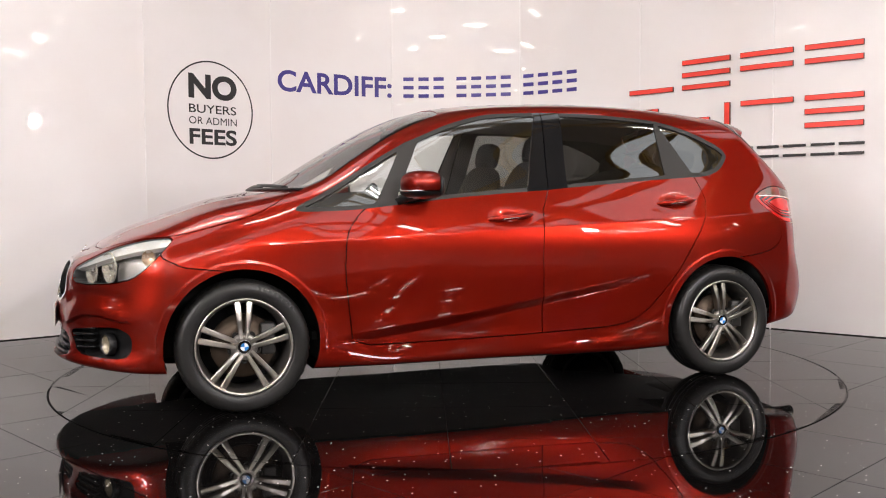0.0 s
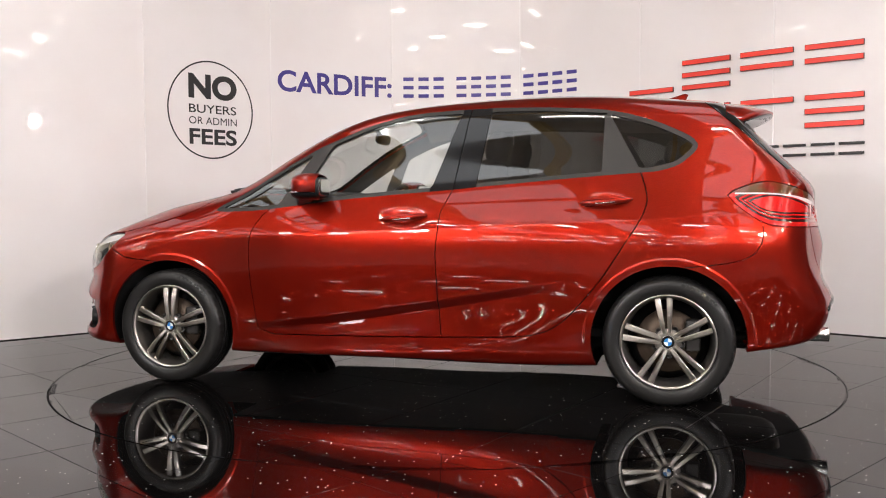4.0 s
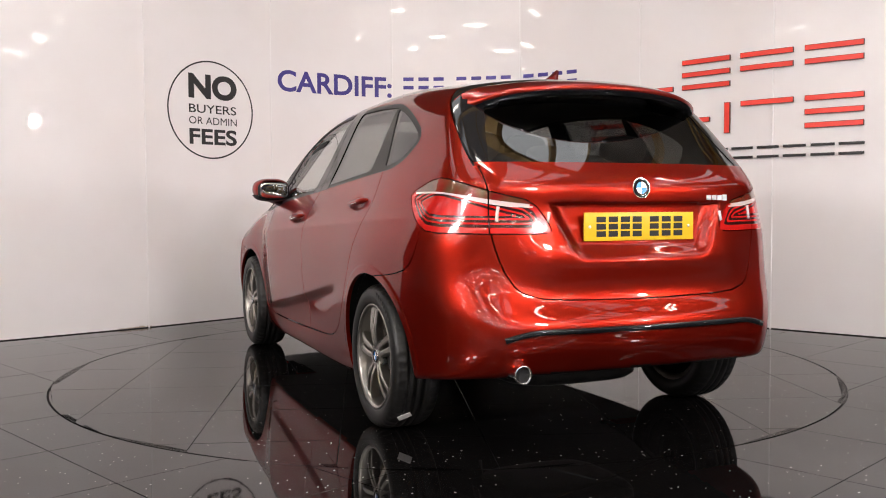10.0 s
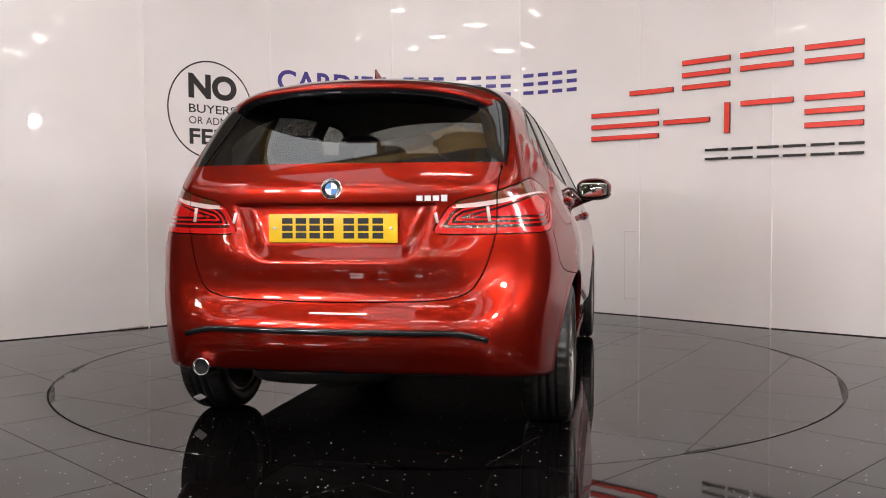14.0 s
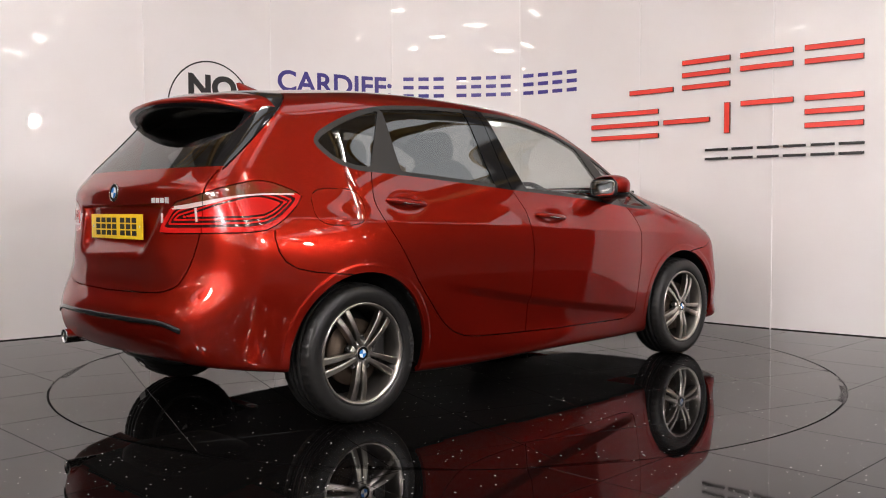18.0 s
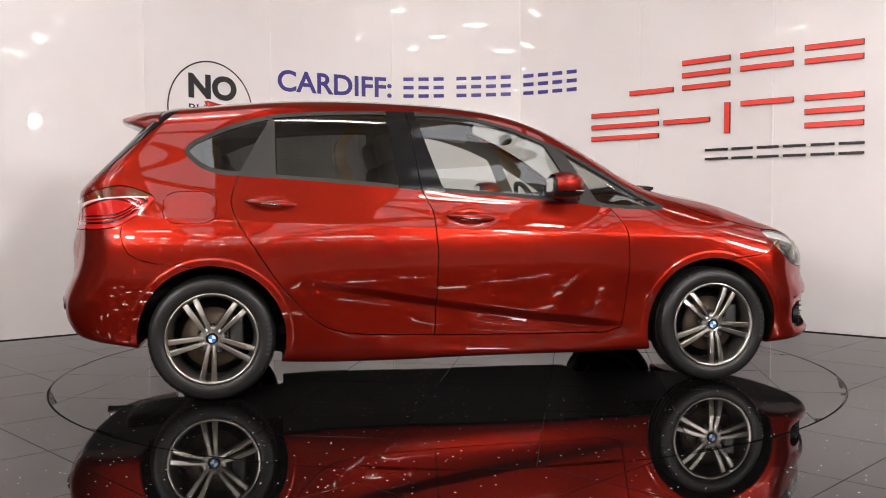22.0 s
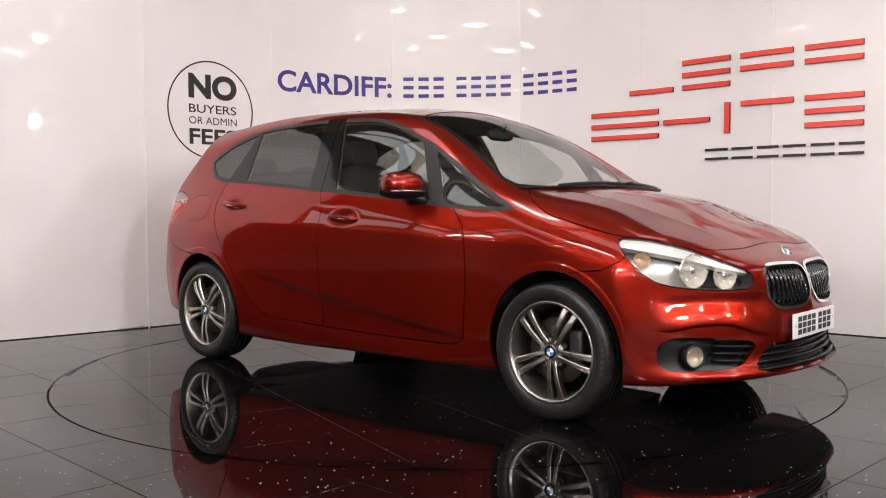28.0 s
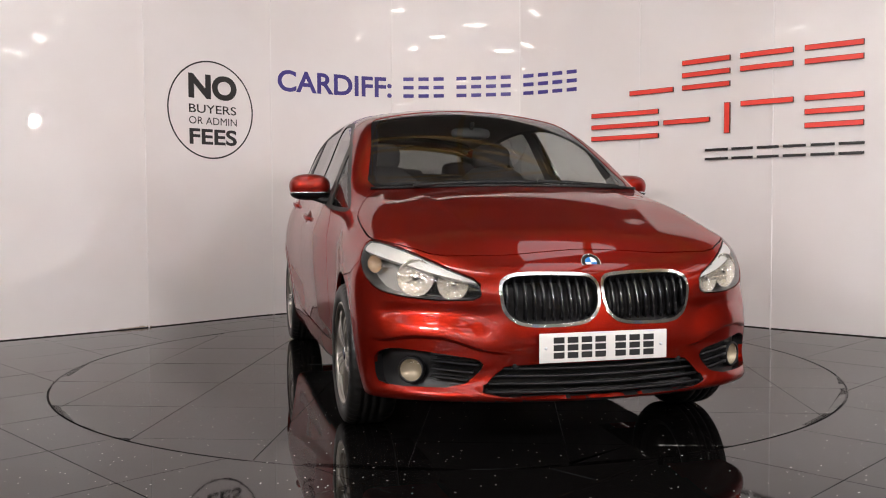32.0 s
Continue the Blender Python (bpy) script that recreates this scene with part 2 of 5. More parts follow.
for i in range(20, len(WALL_S) - 21):
    a = [wall_at(WALL_S[i + d] + (-1e-4 if d else 1e-4), z, o) for d in (0, 1) for z, o in ((.0, .001), (.0, -.03), (.007, -.03), (.007, .001))]
    vs = [bm.verts.new(p) for p in a]
    for j in range(4):
        bm.faces.new([vs[j], vs[(j + 1) % 4], vs[4 + (j + 1) % 4], vs[4 + j]])
part("base_joint", bm, GROUT_AND_SHADE, wall, "dark strip for the shade in the gap along the floor", smooth=False)
# brown scuffs where the seam meets the floor
bm = bmesh.new()
srng = random.Random(11)
s0 = WALL_S[40]
for i in range(26):
    a = s0 - .26 + .011 * i
    h = .004 + .016 * srng.random() * (.3 + .7 * i / 26)
    vs = [bm.verts.new(wall_at(q, z, .0022)) for q, z in ((a, .008), (a + .0095, .008), (a + .008, .008 + h), (a + .002, .008 + h * .8))]
    bm.faces.new(vs)
part("scuff", bm, SCUFF, wall, "brown scuff marks at the foot of a panel", smooth=False)
# flush access hatch low on one panel
bm = bmesh.new()
for z0, z1, a, b in ((.144, .150, 9.50, 9.62), (.735, .741, 9.50, 9.62), (.144, .741, 9.504, 9.508)):
    vs = [bm.verts.new(wall_at(s, z, .0035)) for s, z in ((a, z0), (b, z0), (b, z1), (a, z1))]
    bm.faces.new(vs)
part("hatch_joint", bm, HATCH, wall, "hairline joint of an access hatch", smooth=False)

# ---------------------------------------------------------------- floor tiles, 0.6 m, laid at 45 degrees; turntable with its own
RING_R = 2.2406
floor = new("floor")
tagged(floor, "polished black stone tiles with fine pale specks", "floor", kind="structure")
bm = bmesh.new()
ring_in, ring_out = [], []
n = 128
for i in range(n):
    a = 2 * math.pi * i / n
    c, s = math.cos(a), math.sin(a)
    ring_in.append(bm.verts.new((RING_R * c, RING_R * s, -.006)))
    k = 20 / max(abs(c), abs(s))
    ring_out.append(bm.verts.new((k * c, k * s - (12 if s < 0 else 0), -.006)))
for i in range(n):
    bm.faces.new([ring_in[i], ring_in[(i + 1) % n], ring_out[(i + 1) % n], ring_out[i]])
low = [bm.verts.new((v.co.x, v.co.y, -.25)) for v in ring_in]
for i in range(n):
    bm.faces.new([ring_in[(i + 1) % n], ring_in[i], low[i], low[(i + 1) % n]])
part("screed", bm, GROUT_AND_SHADE, floor, smooth=False)


def tile_mesh(outline):
    """A 6 mm tile with a small chamfer, from its outline round the middle."""
    bm = bmesh.new()
    top = [bm.verts.new((x * .9975, y * .9975, 0)) for x, y in outline]
    mid_ring = [bm.verts.new((x, y, -.0009)) for x, y in outline]
    low = [bm.verts.new((x, y, -.006)) for x, y in outline]
    bm.faces.new(top)
    for a, b in ((top, mid_ring), (mid_ring, low)):
        for i in range(len(a)):
            bm.faces.new([a[(i + 1) % len(a)], a[i], b[i], b[(i + 1) % len(a)]])
    me = bpy.data.meshes.new("tile")
    bm.to_mesh(me)
    bm.free()
    me.materials.append(FLOOR)
    return me


TILE, JOINT = .6, .0024
WHOLE = tile_mesh([(sx * (TILE - JOINT) / 2, sy * (TILE - JOINT) / 2) for sx, sy in ((-1, -1), (1, -1), (1, 1), (-1, 1))])
rng = random.Random(4)


def lay(parent, angle, a0, b0, keep, bend):
    """Tiles on a grid turned by angle; keep says which, bend moves the outline of those that are cut."""
    ca, sa = math.cos(radians(angle)), math.sin(radians(angle))
    for i in range(-12, 13):
        for j in range(-12, 13):
            u, v = a0 + TILE * (i + .5), b0 + TILE * (j + .5)
            x, y = u * ca - v * sa, u * sa + v * ca
            if not keep(x, y):
                continue
            h = (TILE - JOINT) / 2
            edge = [(u + p * h, v + q * h) for p, q in ((-1, -1), (1, -1), (1, 1), (-1, 1))]
            fine = [(e[0] + (f[0] - e[0]) * k / 16, e[1] + (f[1] - e[1]) * k / 16) for e, f in zip(edge, edge[1:] + edge[:1]) for k in range(16)]
            worldly = [(p * ca - q * sa, p * sa + q * ca) for p, q in fine]
            moved = [bend(*p) for p in worldly]
            if moved == worldly:
                ob = new("tile", WHOLE)
                ob.matrix_basis = pose(x, y, 0, rng.gauss(0, .035), rng.gauss(0, .035), angle)
            else:
                area = .5 * sum(p[0] * q[1] - q[0] * p[1] for p, q in zip(moved, moved[1:] + moved[:1]))
                if area < .0006:
                    continue
                cx, cy = sum(p[0] for p in moved) / len(moved), sum(p[1] for p in moved) / len(moved)
                ob = new("tile", tile_mesh([(p[0] - cx, p[1] - cy) for p in moved]))
                ob.matrix_basis = pose(cx, cy, 0, rng.gauss(0, .02), rng.gauss(0, .02), 0)
            ob.parent = parent


def push_out(x, y):
    r = math.hypot(x, y)
    k = RING_R + .005
    return (x * k / r, y * k / r) if r < k else (x, y)


def pull_in(x, y):
    r = math.hypot(x, y)
    k = RING_R - .006
    return (x * k / r, y * k / r) if r > k else (x, y)


lay(floor, 45, -.105, -.265, lambda x, y: math.hypot(x, y) > RING_R - .43 and -5.6 < y < 3.7 and abs(x) < 5.2 and math.hypot(x, y) < 6.3, push_out)
bm = bmesh.new()
for x0, x1, y0, y1 in ((-20, 20, -33, -4.6), (-20, -4.4, -4.6, 10), (4.4, 20, -4.6, 10), (-4.4, 4.4, 3.75, 10)):
    bm.faces.new([bm.verts.new(p) for p in ((x0, y0, -.001), (x1, y0, -.001), (x1, y1, -.001), (x0, y1, -.001))])
part("floor_beyond", bm, HALL_FLOOR, floor, "worn grey concrete of the hall", smooth=False)

TABLE = new("turntable")
tagged(TABLE, "round motor-show turntable clad in polished black tiles", "turntable")
bm = bmesh.new()
n = 128
rim_top = [bm.verts.new(((RING_R - .006) * math.cos(2 * math.pi * i / n), (RING_R - .006) * math.sin(2 * math.pi * i / n), -.006)) for i in range(n)]
rim_low = [bm.verts.new((v.co.x, v.co.y, -.22)) for v in rim_top]
bm.faces.new(rim_top)
for i in range(n):
    bm.faces.new([rim_top[(i + 1) % n], rim_top[i], rim_low[i], rim_low[(i + 1) % n]])
part("deck", bm, GROUT_AND_SHADE, TABLE, "dark deck under the tiles", smooth=False)
lay(TABLE, 71.6, -1.2 + .6, -1.243 + .6, lambda x, y: math.hypot(x, y) < RING_R + .43, pull_in)

# ---------------------------------------------------------------- the dark hall round the stand
bm = bmesh.new()
for x0, x1, y0, y1 in ((-20.2, 20.2, -33.2, -33), (-20.2, 20.2, 10, 10.2), (-20.2, -20, -33, 10), (20, 20.2, -33, 10)):
    box_into(bm, x0, x1, y0, y1, -.01, 7.0)
tagged(part("wall_hall", bm, HALL_GREY, smooth=False), "dark grey cladding of the hall", "wall", kind="structure")
bm = bmesh.new()
box_into(bm, -20.2, 20.2, -33.2, 10.2, 7.004, 7.2)
tagged(part("ceiling", bm, ROOF_GREY, smooth=False), "dark corrugated hall roof", "ceiling", kind="structure")


def bar(bm, a, b, w):
    a, b = Vector(a), Vector(b)
    t = (b - a).normalized()
    u = t.orthogonal().normalized()
    v = t.cross(u)
    r = [[bm.verts.new(p + u * w * p0 + v * w * q0) for p0, q0 in ((-1, -1), (1, -1), (1, 1), (-1, 1))] for p in (a, b)]
    for j in range(4):
        bm.faces.new([r[0][j], r[0][(j + 1) % 4], r[1][(j + 1) % 4], r[1][j]])


for y in (-22.5, -19, -15.5, -12, -8.5, -5, -1.5, 2):
    truss = tagged(new("roof_truss"), "ochre-painted steel lattice roof truss", "truss", "roof trusses")
    truss.location = (0, y, 0)
    for z in (5.0, 5.9):
        bm = bmesh.new()
        bar(bm, (-20, 0, z), (20, 0, z), .05)
        part("chord", bm, TRUSS_PAINT, truss, smooth=False)
    for i in range(-9, 9):
        bm = bmesh.new()
        bar(bm, (2.1 * i, 0, 5.0 if i % 2 else 5.9), (2.1 * i + 2.1, 0, 5.9 if i % 2 else 5.0), .035)
        part("brace", bm, TRUSS_PAINT, truss, smooth=False)
# purlins that carry the roof sheets
for x in range(-18, 19, 2):
    purlin = tagged(new("roof_purlin"), "ochre-painted steel purlin under the roof sheets", "purlin", "roof purlins")
    purlin.location = (x + .6, 0, 6.6)
    bm = bmesh.new()
    box_into(bm, -.03, .03, -33, 10, -.09, .09)
    part("web", bm, TRUSS_PAINT, purlin, smooth=False)
    bm = bmesh.new()
    box_into(bm, -.06, .06, -33, 10, -.105, -.091)
    part("flange", bm, TRUSS_PAINT, purlin, smooth=False)
# pale translucent sheets in the roof
for x in (-12.5, -7.5, -2.5, 2.5, 7.5, 12.5):
    for y in (-17.25, -13.75, -10.25, -6.75, -3.25, .25):
        sheet_light = tagged(new("rooflight"), "pale translucent ribbed rooflight sheet", "rooflight", "rooflights")
        sheet_light.location = (x, y, 6.99)
        bm = bmesh.new()
        box_into(bm, -1.0, 1.0, -1.5, 1.5, -.01, .01)
        part("sheet", bm, ROOF_SHEET, sheet_light, smooth=False)
        for d in (-1.02, 1.02):
            bm = bmesh.new()
            box_into(bm, d - .02, d + .02, -1.54, 1.54, -.03, .01)
            part("frame_side", bm, TRUSS_PAINT, sheet_light, smooth=False)
for x, y in ((-6.5, -7.5), (2.2, -9.5), (7.5, -7.5), (-8.5, -14), (9.5, -14), (-2.5, -18)):
    bm = bmesh.new()
    slab_h = 7.0
    box_into(bm, x - .12, x + .12, y - .01, y + .01, 0, slab_h)
    box_into(bm, x - .12, x - .10, y - .12, y + .12, 0, slab_h)
    box_into(bm, x + .10, x + .12, y - .12, y + .12, 0, slab_h)
    tagged(part("steel_column", bm, COLUMN_BLUE, smooth=False), "blue-painted steel H column of the hall", "column", "hall columns")


# ---------------------------------------------------------------- the car's body form
def spline(xs, ys):
    """Natural cubic through the points, straight beyond the ends."""
    xs, ys = np.array(xs, float), np.array(ys, float)
    n, h = len(xs), np.diff(xs)
    a, b = np.eye(n), np.zeros(n)
    for i in range(1, n - 1):
        a[i, i - 1:i + 2] = h[i - 1], 2 * (h[i - 1] + h[i]), h[i]
        b[i] = 6 * ((ys[i + 1] - ys[i]) / h[i] - (ys[i] - ys[i - 1]) / h[i - 1])
    m = np.linalg.solve(a, b)

    def f(x):
        x = np.asarray(x, float)
        xc = np.clip(x, xs[0], xs[-1])
        i = np.clip(np.searchsorted(xs, xc) - 1, 0, n - 2)
        l, r, w = xc - xs[i], xs[i + 1] - xc, h[i]
        v = m[i] * r ** 3 / (6 * w) + m[i + 1] * l ** 3 / (6 * w) + (ys[i] / w - m[i] * w / 6) * r + (ys[i + 1] / w - m[i + 1] * w / 6) * l
        s0 = (ys[1] - ys[0]) / h[0] - h[0] * (2 * m[0] + m[1]) / 6
        s1 = (ys[-1] - ys[-2]) / h[-1] + h[-1] * (m[-2] + 2 * m[-1]) / 6
        return v + np.where(x < xs[0], (x - xs[0]) * s0, 0) + np.where(x > xs[-1], (x - xs[-1]) * s1, 0)
    return f


def smax(a, b, k):
    h = np.maximum(k - np.abs(a - b), 0) / k
    return np.maximum(a, b) + h * h * k / 4


def bump(x, c, w):
    return np.exp(-((x - c) / w) ** 2)


def step(x, a, b):
    t = np.clip((x - a) / (b - a), 0, 1)
    return t * t * (3 - 2 * t)


side_z = spline([.14, .22, .30, .38, .46, .54, .62, .70, .78, .80, .845, .89, .935, .98, 1.025, 1.07, 1.115, 1.16, 1.26, 1.36, 1.46, 1.56, 1.58],
                [.8261, .8535, .8656, .8746, .8829, .8904, .8962, .8989, .8978, .8957, .8870, .8735, .8568, .8386, .8188, .7982, .7768, .7550,
                 .7100, .6659, .6190, .5710, .5612])
plan_x = spline([-2.3, -2.1, -1.9, -1.65, -1.33, -0.9, -0.4, 0.2, 0.7, 1.05, 1.33, 1.6, 1.85, 2.05, 2.2],
                [0.3681, 0.2286, 0.100, 0.036, 0.0002, -0.0035, -0.0038, -0.008, 0.0026, 0.0415, 0.0363, 0.0288, 0.0207, 0.0923, 0.1981])
roof_x = spline([-2.0, -1.75, -1.45, -1.1, -.7, -.3, .05, .35, .6, .85, 1.1, 1.3],
                [1.46, 1.503, 1.534, 1.566, 1.579, 1.569, 1.543, 1.480, 1.366, 1.219, 1.058, 0.926])
hood_x = spline([.8, 1.0, 1.2, 1.45, 1.7, 1.9, 2.02, 2.10, 2.18], [1.183, 1.107, 1.055, 1.002, 0.914, 0.8321, 0.7602, 0.7097, 0.6142])
front_z = spline([.15, .22, .30, .40, .50, .60, .70, .78, .9], [2.092, 2.192, 2.173, 2.175, 2.175, 2.164, 2.168, 2.136, 1.994])
rear_z = spline([.18, .25, .35, .45, .56, .64, .74, .86, .98, 1.05, 1.10, 1.25, 1.40, 1.5],
                [-1.969, -2.038, -2.116, -2.147, -2.128, -2.096, -2.074, -2.065, -2.057, -2.052, -2.014, -1.862, -1.719, -1.633])

gate_z = spline([.18, .25, .34, .42, .47, .515, .565, .61, .65, .70, .76, .80, .86, .98, 1.05, 1.10, 1.25, 1.40, 1.5],
                [-1.969, -2.025, -2.088, -2.138, -2.147, -2.144, -2.120, -2.100, -2.094, -2.096, -2.098, -2.092, -2.076, -2.060, -2.052, -2.014, -1.862, -1.719, -1.633])


under_x = spline([-2.3, -2.1, -1.7, -1.0, 0, 1.0, 1.7, 2.0, 2.25], [.335, .318, .268, .182, .176, .176, .200, .222, .228])


front_ridge = lambda u: .452 + .022 * step(u, 1.05, 1.30) - .055 * step(u, 1.40, 1.75)
side_crease = lambda x: .845 - .045 * x
scoop_line = lambda x: .46 - .155 * x + .02 * x * x


def body_field(x, y, z):
    side = side_z(z) - plan_x(x) * (1 - .25 * step(z, .95, 1.4))
    # flared arches, the shoulder crease and the scooped lower door
    side = side + (.028 * bump(x, 1.42, .40) + .016 * bump(x, -1.33, .40)) * bump(z, .42, .30)
    crease = z - side_crease(x)
    side = side + .0052 * np.exp(-np.sqrt(crease ** 2 + .003 ** 2) / .045) * step(x, -1.9, -1.5) * step(-x, -1.5, -1.1)
    below = scoop_line(x) - z
    scoop = step(below, -.005, .050) * (1 - step(below, .06, .30))
    side = side - .020 * scoop * step(x, -.95, -.35) * step(-x, -.95, -.6)
    # a raised lip round each arch
    rad = np.minimum(np.hypot(x - AXLES[0], z - WHEEL_Z), np.hypot(x - AXLES[1], z - WHEEL_Z)) - ARCH_R
    side = side + .0028 * (1 - step(rad, .028, .044)) * step(z, .26, .34)
    # the door foot tucks in above a sill that stands proud
    low = (z < .48) & (x > -.90) & (x < .90)
    if low.any():
        foot = np.ones(np.shape(side))
        foot[low] = -distance(DOORS, x[low], z[low])
        along = step(x, -.72, -.30) * step(-x, -.80, -.60)
        side = side - .005 * along * step(foot, -.001, .001) * (1 - step(foot, .004, .13))
    # bowls behind the door handles
    for hx, hz in ((-.018, .908), (-1.035, .984)):
        side = side - .016 * bump(x, hx, .062) * bump(z, hz, .026)
    fs = (y - side) * .97
    roof = roof_x(x) - .068 * (y / .6) ** 2
    hood = hood_x(x) - .05 * (y / .7) ** 2 + .0055 * np.exp(-np.sqrt((y - .52 + .16 * (x - 1.1)) ** 2 + .005 ** 2) / .05) * step(x, 1.1, 1.3) * step(-x, -1.95, -1.8)
    top = np.where(x > .75, smax(roof, hood, .03), roof)
    ft = (z - top) * np.where(x > .3, .88, .98)
    u = x - y
    ridge = front_ridge(u)
    lip = (.022 * step(z, ridge - .016, ridge) * (1 - step(z, ridge, ridge + .12)) - .010) * step(u, .98, 1.12) * step(-u, -1.80, -1.62) * step(z, .36, .42) * step(-z, -.60, -.55)
    lip = lip + .010 * bump(z, .255, .02) * step(u, 1.0, 1.2)
    ff = x - lip - (front_z(z) - .30 * y ** 2 - (.30 + .06 * step(z, .45, .75)) * y ** 4)
    half = .305 + .45 * (z - .80)
    plate = step(-y, -half - .04, -half + .04) * step(z, .742, .820) * step(-z, -.982, -.962)
    sill = -.007 * step(-z, -.496, -.470) * (1 - step(y, .50, .60))
    wide = step(y, .38, .66)
    fr = (rear_z(z) * wide + gate_z(z) * (1 - wide) + .10 * y ** 2 + .26 * y ** 4 + .036 * plate - sill) - x
    k_top = .10 + .10 * step(x, .9, 1.6)
    f = smax(fs, ft, k_top)
    f = smax(f, smax(ff, fr, .05), .08)
    return smax(f, under_x(x) - z, .028)


def body_normals(p):
    """Outward directions of the form at the points p."""
    p, h = p.copy(), .0011
    p[:, 1] = np.abs(p[:, 1])
    g = np.stack([body_field(*(p + h * np.eye(3)[i]).T) - body_field(*(p - h * np.eye(3)[i]).T) for i in range(3)], -1)
    g[p[:, 1] < .001, 1] = 0
    return g / np.linalg.norm(g, axis=1)[:, None]


def body_grid(step_len):
    """Half of the body (y >= 0) as points and quads, drawn out from a spine on to the form."""
    bx, by, z0, z1 = 2.3, .95, .12, 1.62
    nx, ny = round(2 * bx / step_len), round(by / step_len)
    gx, gy = np.linspace(-bx, bx, nx + 1), np.linspace(0, by, ny + 1)
    gz = np.concatenate([np.arange(z0, .32, step_len), np.arange(.32, 1.06, step_len * .58), np.linspace(1.06, z1, round((z1 - 1.06) / step_len) + 1)])
    verts, quads = [], []

    def sheet(a, b, f):
        base = sum(len(v) for v in verts)
        p, q = np.meshgrid(a, b, indexing="ij")
        verts.append(np.stack(np.broadcast_arrays(*f(p, q)), -1).reshape(-1, 3))
        i, j = np.meshgrid(np.arange(len(a) - 1), np.arange(len(b) - 1), indexing="ij")
        k = (base + i * len(b) + j).ravel()
        quads.append(np.stack([k, k + len(b), k + len(b) + 1, k + 1], -1))

    sheet(gx, gz, lambda p, q: (p, by, q))
    sheet(gx, gy, lambda p, q: (p, q, z1))
    sheet(gx, gy, lambda p, q: (p, q, z0))
    sheet(gy, gz, lambda p, q: (bx, p, q))
    sheet(gy, gz, lambda p, q: (-bx, p, q))
    v, q = np.concatenate(verts), np.concatenate(quads)
    c = np.stack([np.sign(v[:, 0]) * (np.minimum(abs(v[:, 0]), 1.2) + .15 * np.maximum(abs(v[:, 0]) - 1.2, 0)), 0 * v[:, 0],
                  .70 + 0 * v[:, 0]], -1)
    lo, hi = np.zeros(len(v)), np.full(len(v), 1.3)
    for _ in range(26):
        mid = (lo + hi) / 2
        p = c + mid[:, None] * (v - c)
        inside = body_field(p[:, 0], p[:, 1], p[:, 2]) < 0
        lo, hi = np.where(inside, mid, lo), np.where(inside, hi, mid)
    return c + lo[:, None] * (v - c), q


# ---------------------------------------------------------------- cutting panels out of the form
def rounded(points, times=2):
    """A closed outline with its corners rounded off."""
    for _ in range(times):
        points = [q for a, b in zip(points, points[1:] + points[:1])
                  for q in ((.8 * a[0] + .2 * b[0], .8 * a[1] + .2 * b[1]), (.2 * a[0] + .8 * b[0], .2 * a[1] + .8 * b[1]))]
    return np.array(points)


def distance(poly, p, q):
    """Signed distance of the points (p, q) from a closed outline; negative inside."""
    best, inside = np.full(p.shape, 9.0), np.zeros(p.shape, bool)
    for (x0, y0), (x1, y1) in zip(poly, np.roll(poly, -1, 0)):
        ex, ey = x1 - x0, y1 - y0
        t = np.clip(((p - x0) * ex + (q - y0) * ey) / (ex * ex + ey * ey + 1e-12), 0, 1)
        best = np.minimum(best, np.hypot(p - x0 - t * ex, q - y0 - t * ey))
        inside ^= ((y0 > q) != (y1 > q)) & (p < (x1 - x0) * (q - y0) / (y1 - y0 + 1e-12) + x0)
    return np.where(inside, -best, best)


def polyline(points, p, q):
    """Signed distance from an open line; positive to its left."""
    best, sign = np.full(p.shape, 9.0), np.ones(p.shape)
    for (x0, y0), (x1, y1) in zip(points, points[1:]):
        ex, ey = x1 - x0, y1 - y0
        t = np.clip(((p - x0) * ex + (q - y0) * ey) / (ex * ex + ey * ey), 0, 1)
        d = np.hypot(p - x0 - t * ex, q - y0 - t * ey)
        sign = np.where(d < best, np.sign(ex * (q - y0) - ey * (p - x0)), sign)
        best = np.minimum(best, d)
    return best * sign


def cut(bm, field, where):
    """Splits the faces of bm along field = 0, inside the region where."""
    co = np.array([v.co[:] for v in bm.verts])
    ok = where(co)
    val = np.ones(len(co))
    val[ok] = field(co[ok])
    val = np.where(np.abs(val) < 3e-4, 0, val)
    bm.verts.index_update()
    line = [v for v, a, b in zip(bm.verts, val, ok) if b and a == 0]
    for e in [e for e in bm.edges if ok[e.verts[0].index] and ok[e.verts[1].index] and val[e.verts[0].index] * val[e.verts[1].index] < 0]:
        a, b = e.verts
        fa, fb = val[a.index], val[b.index]
        line.append(bmesh.utils.edge_split(e, a, fa / (fa - fb))[1])
    bmesh.ops.connect_verts(bm, verts=line)
    if not line:
        return
    # settle the new points on the form itself
    p, h = np.array([v.co[:] for v in line]), 1e-4
    p[:, 1] = np.abs(p[:, 1])
    f = body_field(*p.T)
    grad = np.stack([body_field(*(p + h * np.eye(3)[i]).T) - f for i in range(3)], -1) / h
    p = p - grad * (f / np.maximum((grad ** 2).sum(-1), .2))[:, None]
    for v, q, e in zip(line, p, f):
        if abs(e) < .02 and v.co.y > .0005:
            v.co = q


